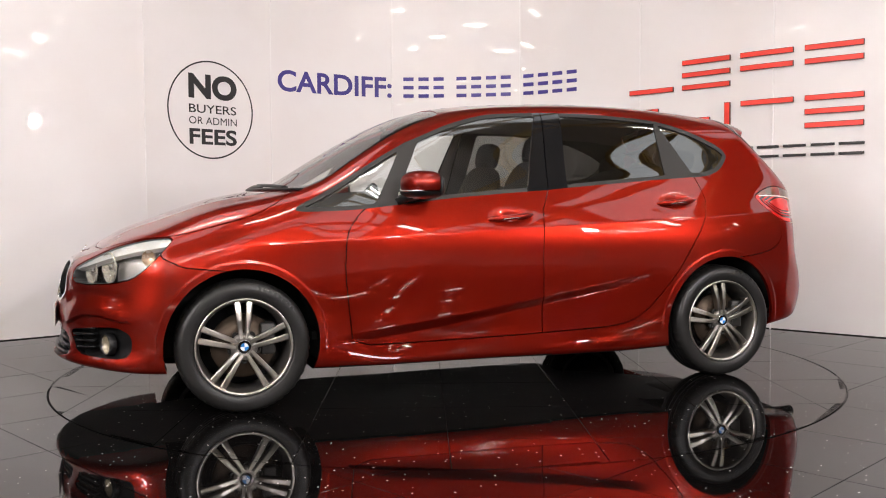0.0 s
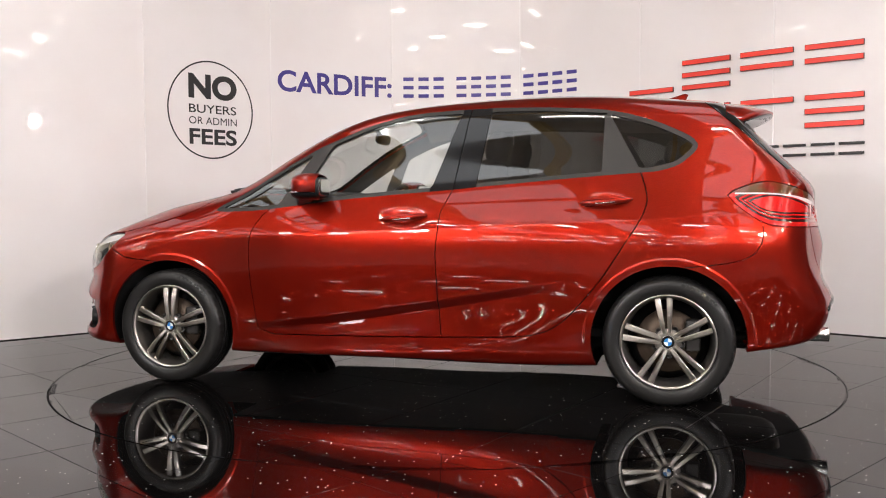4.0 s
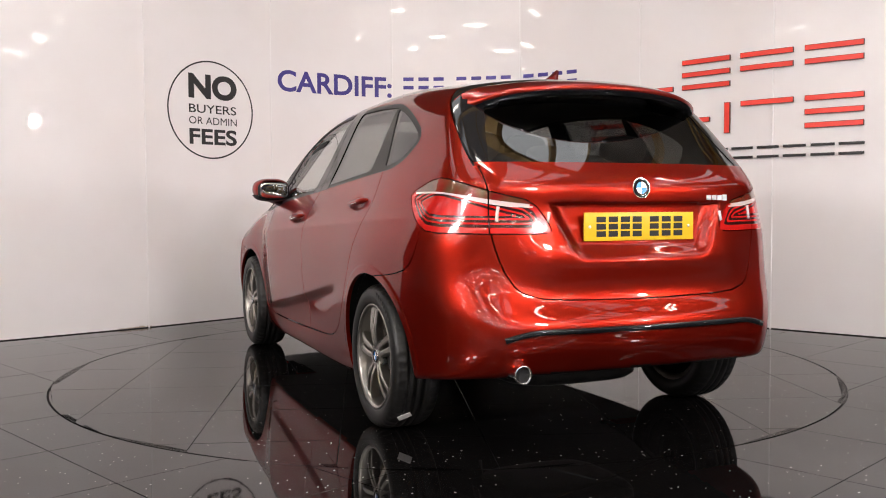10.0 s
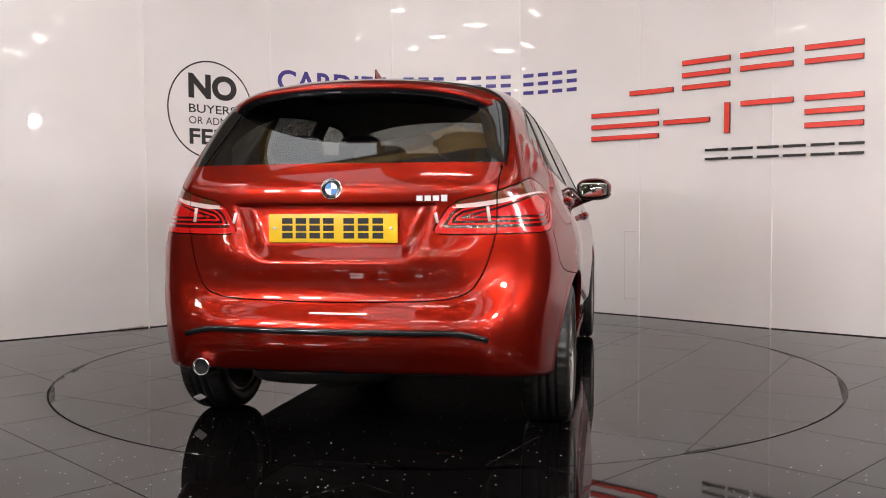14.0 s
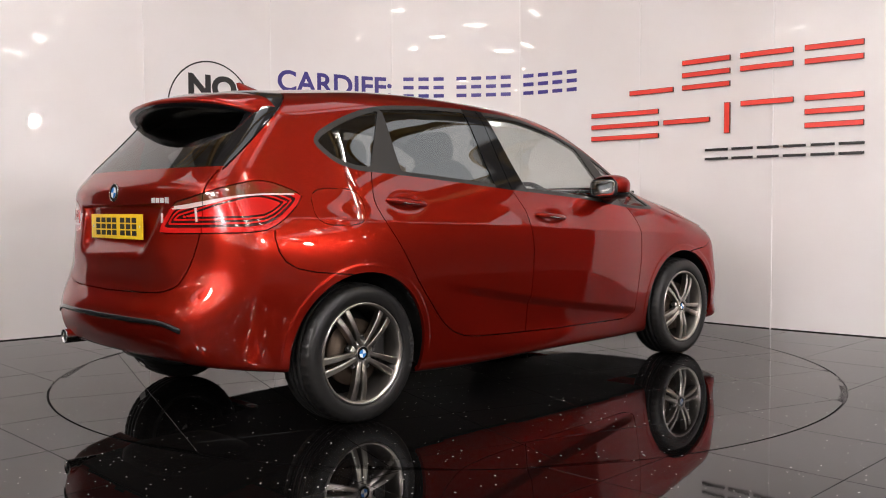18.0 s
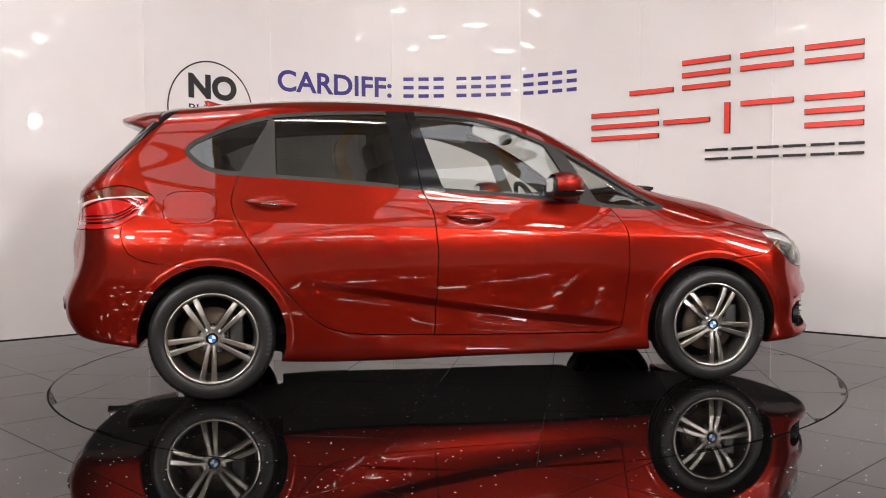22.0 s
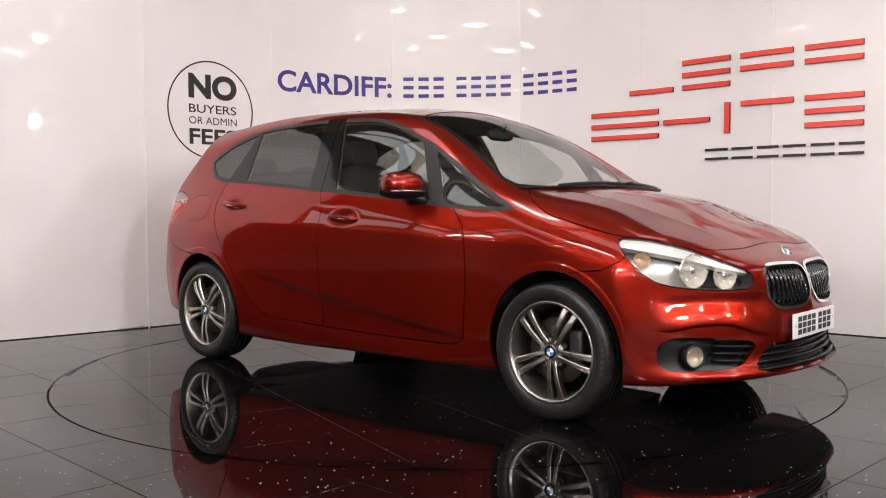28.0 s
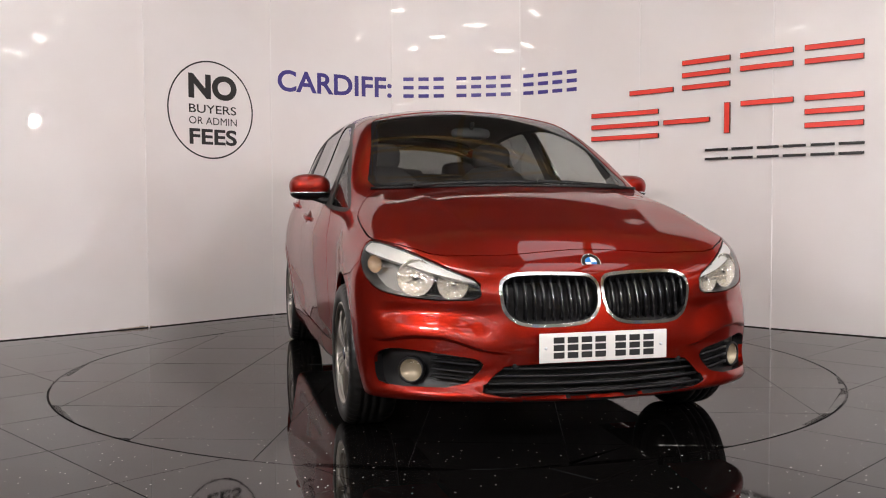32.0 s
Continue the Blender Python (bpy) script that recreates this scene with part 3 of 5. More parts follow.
# outlines on the car: side view (x, z), rear and nose unrolled (u, z), from above (x, y)
DLO = rounded([(1.125, .938), (.80, .947), (.559, .975), (.324, 1.003), (-.027, 1.032), (-.26, 1.048), (-.382, 1.060), (-.856, 1.100),
               (-1.169, 1.122), (-1.275, 1.127), (-1.385, 1.160), (-1.475, 1.246), (-1.439, 1.300), (-1.286, 1.374), (-1.138, 1.424),
               (-.99, 1.455), (-.706, 1.474), (-.396, 1.480), (.0, 1.462), (.236, 1.398), (.419, 1.319), (.495, 1.290), (.680, 1.185), (.905, 1.045)])
DOORS = rounded([(.760, .940), (.823, .860), (.843, .796), (.848, .638), (.824, .426), (.806, .285), (.40, .289), (-.03, .295), (-.262, .302), (-.553, .312),
                 (-.679, .325), (-.764, .352), (-.851, .411), (-1.009, .595), (-1.106, .745), (-1.205, .90), (-1.234, .984), (-1.222, 1.049),
                 (-1.196, 1.130), (-1.10, 1.30), (-1.0, 1.445), (-.7, 1.470), (-.396, 1.474), (.0, 1.455), (.236, 1.393), (.419, 1.313), (.56, 1.10)], 1)
B_LINE = [(-.33, 1.55), (-.266, 1.05), (-.212, .938), (-.194, .729), (-.202, .518), (-.212, .25)]
FUEL = rounded([(-1.56, 1.045), (-1.30, 1.045), (-1.30, .885), (-1.56, .885)], 2)
LAMP_REAR = rounded([(-.80, 1.019), (-.95, 1.066), (-1.05, 1.078), (-1.235, 1.045), (-1.40, 1.010), (-1.556, .982), (-1.655, .874), (-1.633, .856),
                     (-1.383, .857), (-.99, .862), (-.901, .898), (-.823, .966)], 1)
LAMP_HEAD = rounded([(.822, .829), (.971, .825), (1.193, .790), (1.431, .730), (1.618, .682), (1.636, .612), (1.413, .606), (1.168, .618), (1.008, .641), (.90, .697),
                     (.836, .765)], 1)
FOG = rounded([(1.003, .387), (1.13, .420), (1.40, .408), (1.631, .388), (1.651, .362), (1.541, .281), (1.133, .274), (1.020, .286)], 1)
LOWER = rounded([(.36, .372), (.41, .33), (.47, .268), (.374, .248), (0, .240), (-.374, .248), (-.47, .268), (-.41, .33), (-.36, .372)], 1)
KIDNEY = rounded([(.386, .672), (.325, .700), (.04, .694), (.012, .665), (.018, .575), (.070, .524), (.302, .518), (.368, .560)], 2)
BONNET = rounded([(1.10, .0), (1.10, .40), (1.06, .66), (1.13, .735), (1.254, .790), (1.416, .803), (1.60, .800), (1.69, .786), (1.82, .715), (1.943, .589), (1.972, .41),
                  (1.982, .317), (1.978, .19), (1.968, 0), (1.968, -.2), (1.10, -.2)], 1)
SCREEN = rounded([(.20, .0), (.205, .30), (.24, .51), (.295, .555), (.64, .615), (.985, .700), (1.08, .52), (1.155, .25), (1.17, 0), (1.17, -.3), (.20, -.3)], 1)
GATE = rounded([(0, 1.6), (.50, 1.6), (.575, 1.36), (.644, 1.150), (.634, 1.03), (.630, .86), (.592, .723), (.541, .637), (.431, .605), (0, .598), (-.2, .6), (-.2, 1.6)], 1)
REAR_BUMPER = [(-1.75, .90), (-1.762, .84), (-1.752, .785), (-1.722, .738), (-1.67, .708), (-1.59, .690), (-1.50, .679), (-1.40, .670)]
FRONT_BUMPER = [(1.70, .76), (1.69, .735), (1.60, .690), (1.40, .668)]
GATE_EDGE = [(-1.50, 1.48), (-1.57, 1.415), (-1.885, 1.128), (-1.95, 1.07)]
AXLES, ARCH_R, WHEEL_Z = (1.3316, -1.3316), .364, .313
GAP = .0024

side_of = lambda c: c[:, 1] > .45
rear_of = lambda c: c[:, 0] < -1.45
nose_of = lambda c: c[:, 0] > 1.45
back_u = lambda c: c[:, 0] + c[:, 1]
nose_u = lambda c: c[:, 0] - c[:, 1]
every = lambda c: c[:, 0] < 9


def slant(c, x_low, z_low, x_high, z_high):
    """Distance in front of a sloping upright line in side view."""
    return (c[:, 0] - (x_low + (x_high - x_low) * (c[:, 2] - z_low) / (z_high - z_low))) * .95


d_dlo = lambda c: distance(DLO, c[:, 0], c[:, 2])
d_door = lambda c: distance(DOORS, c[:, 0], c[:, 2])
d_b = lambda c: polyline(B_LINE, c[:, 0], c[:, 2])
d_fuel = lambda c: distance(FUEL, c[:, 0], c[:, 2])
d_tail = lambda c: distance(LAMP_REAR, back_u(c), c[:, 2])
d_head = lambda c: distance(LAMP_HEAD, nose_u(c), c[:, 2])
d_fog = lambda c: distance(FOG, nose_u(c), c[:, 2])
d_low = lambda c: distance(LOWER, c[:, 1], c[:, 2])
d_kid = lambda c: distance(KIDNEY, c[:, 1], c[:, 2])
d_bon = lambda c: distance(BONNET, c[:, 0], c[:, 1])
d_scr = lambda c: distance(SCREEN, c[:, 0], c[:, 1])
d_gate = lambda c: distance(GATE, c[:, 1], c[:, 2])
d_rb = lambda c: polyline(REAR_BUMPER, c[:, 0], c[:, 2])
d_fb = lambda c: polyline(FRONT_BUMPER, c[:, 0], c[:, 2])
d_edge = lambda c: polyline(GATE_EDGE, c[:, 0], c[:, 2])
d_arch = lambda c: np.minimum(*[np.hypot(c[:, 0] - x, c[:, 2] - WHEEL_Z) for x in AXLES]) - ARCH_R

TRIM = .020
windows = {
    "quarter_light": lambda c: np.maximum(d_dlo(c) + TRIM, -slant(c, .70, .95, .50, 1.30)),
    "front_window": lambda c: np.maximum(np.maximum(d_dlo(c) + TRIM, slant(c, .605, .95, .42, 1.30)), -slant(c, -.150, 1.05, -.275, 1.46)),
    "rear_window": lambda c: np.maximum(np.maximum(d_dlo(c) + TRIM, slant(c, -.380, 1.05, -.43, 1.46)), -slant(c, -1.01, 1.10, -1.015, 1.46)),
    "rear_quarter_glass": lambda c: np.maximum(d_dlo(c) + TRIM + .004, slant(c, -1.205, 1.12, -1.035, 1.43)),
}
scr_where = lambda c: (c[:, 2] > 1.0) & (c[:, 0] > .1) & (c[:, 1] < .8) & (c[:, 0] < 1.4)

pts, quads = body_grid(.022)
shell = bmesh.new()
vs = [shell.verts.new(p) for p in pts]
for q in quads:
    shell.faces.new([vs[i] for i in q])
bmesh.ops.remove_doubles(shell, verts=shell.verts[:], dist=.0006)
bmesh.ops.recalc_face_normals(shell, faces=shell.faces[:])

for lo in (-.016, -.008, 0):
    cut(shell, lambda c: c[:, 2] - front_ridge(nose_u(c)) - lo, lambda c: (c[:, 0] > 1.5) & (nose_u(c) > .95) & (nose_u(c) < 1.85) & (c[:, 2] < .6))
for z0 in (.982, .972, .962):
    cut(shell, lambda c: c[:, 2] - z0, lambda c: (c[:, 0] < -1.8) & (c[:, 1] < .6))
for lo in (-.010, 0, .010):
    cut(shell, lambda c: c[:, 2] - side_crease(c[:, 0]) - lo, lambda c: side_of(c) & (np.abs(c[:, 0]) < 1.85))
for lo in (-.050, -.022, .005):
    cut(shell, lambda c: c[:, 2] - scoop_line(c[:, 0]) - lo, lambda c: side_of(c) & (np.abs(c[:, 0]) < .95))
for lo in (.026, .035, .044):
    cut(shell, lambda c: d_arch(c) - lo, lambda c: (c[:, 1] > .60) & (c[:, 2] > .28))
cut(shell, d_arch, lambda c: c[:, 1] > .50)
cut(shell, lambda c: c[:, 1] - .54, lambda c: (c[:, 2] < .25))
for g in (lambda c: d_dlo(c), *windows.values()):
    cut(shell, g, side_of)
for s in (-GAP, GAP):
    cut(shell, lambda c: d_door(c) + s, lambda c: side_of(c) & (c[:, 2] < 1.2))
    cut(shell, lambda c: d_b(c) + s, lambda c: side_of(c) & (c[:, 0] > -.6) & (c[:, 0] < .1))
    cut(shell, lambda c: d_fuel(c) + s * .7, lambda c: side_of(c) & (c[:, 0] < -1.2))
    cut(shell, lambda c: d_tail(c) + s, lambda c: rear_of(c) & (c[:, 1] > .3))
    cut(shell, lambda c: d_head(c) + s, nose_of)
    cut(shell, lambda c: d_bon(c) + s, lambda c: (c[:, 0] > .95) & (c[:, 2] > .70))
    cut(shell, lambda c: d_gate(c) + s, lambda c: (c[:, 0] < -1.75) & (c[:, 2] < 1.12))
    cut(shell, lambda c: d_rb(c) + s, lambda c: (c[:, 0] < -1.3) & side_of(c))
    cut(shell, lambda c: d_fb(c) + s, lambda c: (c[:, 0] > 1.3) & side_of(c))
    cut(shell, lambda c: d_edge(c) + s, lambda c: (c[:, 0] < -1.3) & (c[:, 2] > 1.05))
cut(shell, lambda c: c[:, 2] - 1.135, lambda c: (c[:, 0] < -1.6))
cut(shell, lambda c: c[:, 1] - .60 + .35 * (c[:, 2] - 1.135), lambda c: (c[:, 0] < -1.5) & (c[:, 2] > 1.1))
cut(shell, d_fog, nose_of)
cut(shell, d_low, nose_of)
cut(shell, d_kid, nose_of)
cut(shell, lambda c: d_kid(c) - .012, nose_of)
brow_line = lambda c: polyline([(.70, .812), (1.0, .772), (1.2, .742), (1.4, .707), (1.70, .662)], nose_u(c), c[:, 2])
cut(shell, brow_line, lambda c: nose_of(c) & (d_head(c) < .02))
cut(shell, d_scr, scr_where)
cut(shell, lambda c: d_scr(c) + .035, scr_where)
cut(shell, lambda c: c[:, 2] - .225, lambda c: (c[:, 0] < -1.6) | (c[:, 0] > 1.7))
cut(shell, lambda c: c[:, 0] + 1.62, lambda c: (c[:, 2] > 1.35))

TAIL_BANDS = ((.024, .036), (.043, .053), (.060, .069))
lamp_line = lambda c: c[:, 2] - (1.020 - .055 * step(-back_u(c), .95, 1.65))
strip_low = lambda c: lamp_line(c) + .005 + .011 * step(-back_u(c), 1.10, 1.36) * (1 - .6 * step(-back_u(c), 1.42, 1.62))
near_tail = lambda c: rear_of(c) & (c[:, 1] > .3) & (d_tail(c) < .03)
cut(shell, lambda c: lamp_line(c) - .002, near_tail)
cut(shell, strip_low, near_tail)
for lo in [d for band in TAIL_BANDS for d in band]:
    cut(shell, lambda c: d_tail(c) + lo, lambda c: near_tail(c) & (lamp_line(c) < .02))
cut(shell, lambda c: c[:, 1] - .632 - GAP, lambda c: rear_of(c) & (c[:, 0] < -1.75) & (d_tail(c) < .03))
cut(shell, lambda c: c[:, 1] - .632 + GAP, lambda c: rear_of(c) & (c[:, 0] < -1.75) & (d_tail(c) < .03))

# every face gets the name of its panel
shell.verts.index_update()
SMOOTH = body_normals(np.array([v.co[:] for v in shell.verts]))
shell.faces.ensure_lookup_table()
shell.normal_update()
mid = np.array([f.calc_center_median()[:] for f in shell.faces])
nor = np.array([f.normal[:] for f in shell.faces])
name_of = np.full(len(mid), "body", dtype=object)
X, Y, Z = mid.T


def claim(name, region):
    name_of[region] = name


on_side = (Y > .45) & (Z > .18)
claim("bonnet", (d_bon(mid) < -GAP) & (X > .95) & (Z > .70) & (nor[:, 2] > .1))
claim("gap", (np.abs(d_bon(mid)) < GAP) & (X > 1.0) & (Z > .70))
fbump = (X > 1.3) & (((d_fb(mid) > 0) & (Z < .80)) | ((X > 1.72) & (Z < .80)) | ((X > 1.5) & (Z < .66)))
claim("front_bumper", fbump & (name_of == "body") & ~((Y < .53) & (nor[:, 2] < -.8)))
claim("gap", (X > 1.4) & (np.abs(d_fb(mid)) < GAP) & (Y > .6) & (Z > .6) & (Z < .76))
rbump = (X < -1.3) & (Z < .93) & (((d_rb(mid) > 0) & (Y > .45)) | (X < -1.80) | ((X < -1.5) & (Z < .66)))
claim("rear_bumper", rbump & ~((Y < .53) & (nor[:, 2] < -.8)))
claim("gap", (X < -1.3) & (np.abs(d_rb(mid)) < GAP) & (Y > .6) & (Z > .6) & (Z < .87))
claim("tailgate", (X < -1.70) & (d_gate(mid) < -GAP) & (Z < 1.135) & (Z > .59))
claim("gap", (X < -1.75) & (np.abs(d_gate(mid)) < GAP) & (Z < 1.125))
claim("fin", (X < -1.5) & (d_edge(mid) < -GAP) & (Z > 1.135))
claim("rear_screen", (name_of == "fin") & (Y < .60 - .35 * (Z - 1.135)) & (X < -1.62))
claim("gap", (X < -1.5) & (np.abs(d_edge(mid)) < GAP) & (Z > 1.12))
claim("front_door", on_side & (d_door(mid) < -GAP) & (d_b(mid) > GAP))
claim("rear_door", on_side & (d_door(mid) < -GAP) & (d_b(mid) < -GAP))
claim("gap", on_side & (np.abs(d_door(mid)) < GAP) & (Z < 1.2) & (d_dlo(mid) > 0))
claim("gap", on_side & (np.abs(d_b(mid)) < GAP) & (d_door(mid) < 0) & (Z < 1.5))
claim("fuel_flap", on_side & (d_fuel(mid) < -GAP * .7))
claim("fuel_gap", on_side & (np.abs(d_fuel(mid)) < GAP * .7))
claim("window_trim", on_side & (d_dlo(mid) < 0))
claim("pillar_trim", (name_of == "window_trim") & (slant(mid, -.150, 1.05, -.275, 1.46) < 0) & (slant(mid, -.380, 1.05, -.43, 1.46) > 0))
claim("gap", (name_of == "pillar_trim") & (np.abs(d_b(mid)) < GAP))
for w, g in windows.items():
    claim(w, on_side & (g(mid) < 0))
claim("windscreen", (d_scr(mid) < -.035) & scr_where(mid))
claim("screen_border", (d_scr(mid) < 0) & (d_scr(mid) > -.035) & scr_where(mid))
claim("tail_lens", (X < -1.45) & (d_tail(mid) < -GAP) & (Y > .3))
claim("gap", (X < -1.45) & (np.abs(d_tail(mid)) < GAP) & (Y > .3))
claim("gap", (name_of == "tail_lens") & (np.abs(Y - .632) < GAP) & (X < -1.8))
inside = (name_of == "tail_lens") & (d_tail(mid) < -.012)
ll = lamp_line(mid)
below_strip = (name_of == "tail_lens") & (strip_low(mid) < 0)
claim("tail_strip", inside & (ll < .002) & (strip_low(mid) > 0))
for k, (lo, hi) in enumerate(TAIL_BANDS):
    claim("tail_band_%d" % k, below_strip & (d_tail(mid) < -lo) & (d_tail(mid) > -hi))
claim("tail_top", (name_of == "tail_lens") & (ll > .002))
claim("head_lens", (X > 1.45) & (d_head(mid) < -GAP))
claim("head_brow", (name_of == "head_lens") & (brow_line(mid) > 0))
claim("gap", (X > 1.45) & (np.abs(d_head(mid)) < GAP))
claim("fog_recess", (X > 1.6) & (d_fog(mid) < 0))
claim("lower_recess", (X > 1.6) & (d_low(mid) < 0))
claim("kidney_frame", (X > 1.6) & (d_kid(mid) < .012))
claim("kidney_recess", (X > 1.6) & (d_kid(mid) < 0))
claim("underbody", (name_of == "body") & (nor[:, 2] < -.75) & (Z < .40))
claim("hole", (d_arch(mid) < 0) & (Y > .53))
claim("hole", (d_arch(mid) < .0) & (Y > .5) & (nor[:, 2] < -.5))


def faces_of(name):
    return [shell.faces[i] for i in np.where(name_of == name)[0]]


def panel(name, faces, material, parent, side=0, flange=.018, inset=0.0, label="", right=None, skirt=False):
    """Faces of the form as a part of its own. side 0: both halves in one mesh, 1: left, -1: right. flange: the turned-in edge."""
    bm = bmesh.new()
    turned, lie = bm.faces.layers.int.new("turned"), bm.verts.layers.float_vector.new("lie")
    for s in ((1, -1) if side == 0 else (side,)):
        own = set(right if s < 0 and right is not None else faces)
        made, inner = {}, {}

        def at(v, store, deep):
            if v not in store:
                n = v.normal.copy()
                if abs(v.co.y) < .001:
                    n = Vector((n.x, 0, n.z)).normalized()
                p = v.co - n * deep
                store[v] = bm.verts.new((p.x, p.y * s, p.z))
                n = SMOOTH[v.index]
                store[v][lie] = n[0], n[1] * s, n[2]
            return store[v]
        for f in own:
            ring = [at(v, made, inset) for v in f.verts]
            if not skirt:
                bm.faces.new(ring if s > 0 else ring[::-1])
        if flange:
            for f in own:
                for l in f.loops:
                    e = l.edge
                    if sum(g in own for g in e.link_faces) > 1 or max(abs(v.co.y) for v in e.verts) < .001:
                        continue
                    a, b = l.vert, l.link_loop_next.vert
                    ring = [made[b], made[a], at(a, inner, inset + flange), at(b, inner, inset + flange)]
                    g = bm.faces.new(ring if s > 0 else ring[::-1])
                    g[turned] = 1
    if skirt:
        bmesh.ops.delete(bm, geom=[v for v in bm.verts if not v.link_faces], context="VERTS")
    if side == 0:
        bmesh.ops.remove_doubles(bm, verts=[v for v in bm.verts if abs(v.co.y) < .001], dist=.0004)
    bm.normal_update()
    normals = [tuple(f.normal) if f[turned] else tuple(l.vert[lie]) for f in bm.faces for l in f.loops]
    ob = part(name, bm, material, parent, label)
    ob.data.normals_split_custom_set(normals)
    return ob


CAR = tagged(new("car"), "glossy metallic red five-door hatchback on a tiled turntable", "car")
panel("body", faces_of("body") + faces_of("fuel_flap") + faces_of("fuel_gap"), PAINT, CAR, right=faces_of("body"))
panel("underbody", faces_of("underbody"), BLACK_PLASTIC, CAR, flange=0, label="black plastic underside")
panel("bonnet", faces_of("bonnet"), PAINT, CAR)
FRONT_BUMPER_OB = panel("front_bumper", faces_of("front_bumper"), PAINT, CAR)
REAR_BUMPER_OB = panel("rear_bumper", faces_of("rear_bumper"), PAINT, CAR)
TAILGATE = panel("tailgate", faces_of("tailgate"), PAINT, CAR)
panel("fuel_flap", faces_of("fuel_flap"), PAINT, CAR, -1)
panel("windscreen", faces_of("windscreen"), GLASS, CAR, flange=0, inset=.003, label="clear laminated windscreen").visible_shadow = False
panel("windscreen_border", faces_of("screen_border"), GLOSS_BLACK, CAR, flange=.006, inset=.003, label="black painted edge of the windscreen")
panel("rear_screen", faces_of("rear_screen"), DARK_GLASS, TAILGATE, flange=0, inset=.003, label="tinted rear window").visible_shadow = False
for s in (1, -1):
    panel("rear_screen_fin", faces_of("fin"), GLOSS_BLACK, TAILGATE, s, label="gloss black side panel of the rear window")
    DOOR_F = panel("front_door", faces_of("front_door"), PAINT, CAR, s)
    DOOR_R = panel("rear_door", faces_of("rear_door"), PAINT, CAR, s)
    panel("window_trim", faces_of("window_trim"), TRIM_GREY, CAR, s, flange=.012, label="dark grey satin window surround")
    panel("pillar_trim", faces_of("pillar_trim"), GLOSS_BLACK, CAR, s, flange=.012, label="gloss black door pillar trim")
    panel("quarter_light", faces_of("quarter_light"), GLASS, DOOR_F, s, flange=0, inset=.004).visible_shadow = False
    panel("front_window", faces_of("front_window"), GLASS, DOOR_F, s, flange=0, inset=.004).visible_shadow = False
    panel("rear_window", faces_of("rear_window"), DARK_GLASS, DOOR_R, s, flange=0, inset=.004, label="tinted door window").visible_shadow = False
    panel("rear_quarter_glass", faces_of("rear_quarter_glass"), DARK_GLASS, CAR, s, flange=0, inset=.004, label="tinted side window").visible_shadow = False

    panel("tail_lamp_lens", faces_of("tail_lens"), LAMP_RED, CAR, s, flange=.01, label="red plastic tail lamp lens")
    panel("tail_lamp_strip", faces_of("tail_strip"), LAMP_CLEAR, CAR, s, flange=.003, inset=-.001, label="pale clear strip of the tail lamp")
    panel("tail_lamp_top", faces_of("tail_top"), LAMP_SMOKE, CAR, s, flange=.006, label="smoky brown and red top band of the tail lamp")
    for k in range(len(TAIL_BANDS)):
        panel("tail_lamp_band", faces_of("tail_band_%d" % k), LAMP_DARK, CAR, s, flange=.003, inset=.003, label="dark hooked band of the tail lamp")
    lens_faces = faces_of("head_lens") + faces_of("head_brow")
    HEAD = panel("headlamp", lens_faces, LAMP_BACK, CAR, s, flange=0, inset=.075, label="headlamp with clear cover and chrome bowls")
    panel("lamp_mask", [f for f in faces_of("head_lens") if f.calc_center_median().x - f.calc_center_median().y > 1.24], HEAD_BLACK, HEAD, s, flange=.012, inset=.066, label="gloss black inner mask of the headlamp")
    panel("lamp_brow", faces_of("head_brow"), BROW, HEAD, s, flange=.030, inset=.012, label="pale satin brow")
    panel("lamp_wall", lens_faces, LAMP_WALL, HEAD, s, flange=.072, inset=.003, skirt=True, label="black inner wall of the headlamp")
    panel("fog_recess_wall", faces_of("fog_recess"), BLACK_PLASTIC, FRONT_BUMPER_OB, s, flange=.044, inset=.001, skirt=True)
    panel("kidney_wall", faces_of("kidney_recess"), BLACK_PLASTIC, CAR, s, flange=.044, inset=.001, skirt=True)
    panel("lamp_cover", lens_faces, LENS, HEAD, s, flange=0, inset=.002, label="clear plastic cover").visible_shadow = False
    panel("fog_recess", faces_of("fog_recess"), BLACK_PLASTIC, FRONT_BUMPER_OB, s, flange=.0, inset=.045, label="black air intake back")
    panel("kidney_frame", faces_of("kidney_frame"), CHROME, CAR, s, flange=.012, inset=-.006, label="chrome kidney grille frame")
    panel("kidney_back", faces_of("kidney_recess"), BLACK_PLASTIC, CAR, s, flange=0, inset=.045, label="black grille back")
panel("lower_intake_wall", faces_of("lower_recess"), BLACK_PLASTIC, FRONT_BUMPER_OB, flange=.054, inset=.001, skirt=True)
panel("lower_intake", faces_of("lower_recess"), BLACK_PLASTIC, FRONT_BUMPER_OB, flange=0, inset=.055, label="black lower air intake")


# ---------------------------------------------------------------- where the form's skin lies
def skin(start, way):
    """The point at which a line from inside leaves the form."""
    a, b, start, way = 0.0, 3.0, Vector(start), Vector(way).normalized()
    for _ in range(19):
        m = (a + b) / 2
        p = start + way * m
        a, b = (m, b) if body_field(np.array([p.x]), np.array([abs(p.y)]), np.array([p.z]))[0] < 0 else (a, m)
    return start + way * a


nose_at = lambda y, z: skin((1.3, y, z), (1, 0, 0)).x
tail_at = lambda y, z: skin((-1.3, y, z), (-1, 0, 0)).x
flank_at = lambda x, z: skin((x, 0, z), (0, 1, 0)).y
roof_at = lambda x, y: skin((x, y, .8), (0, 0, 1)).z


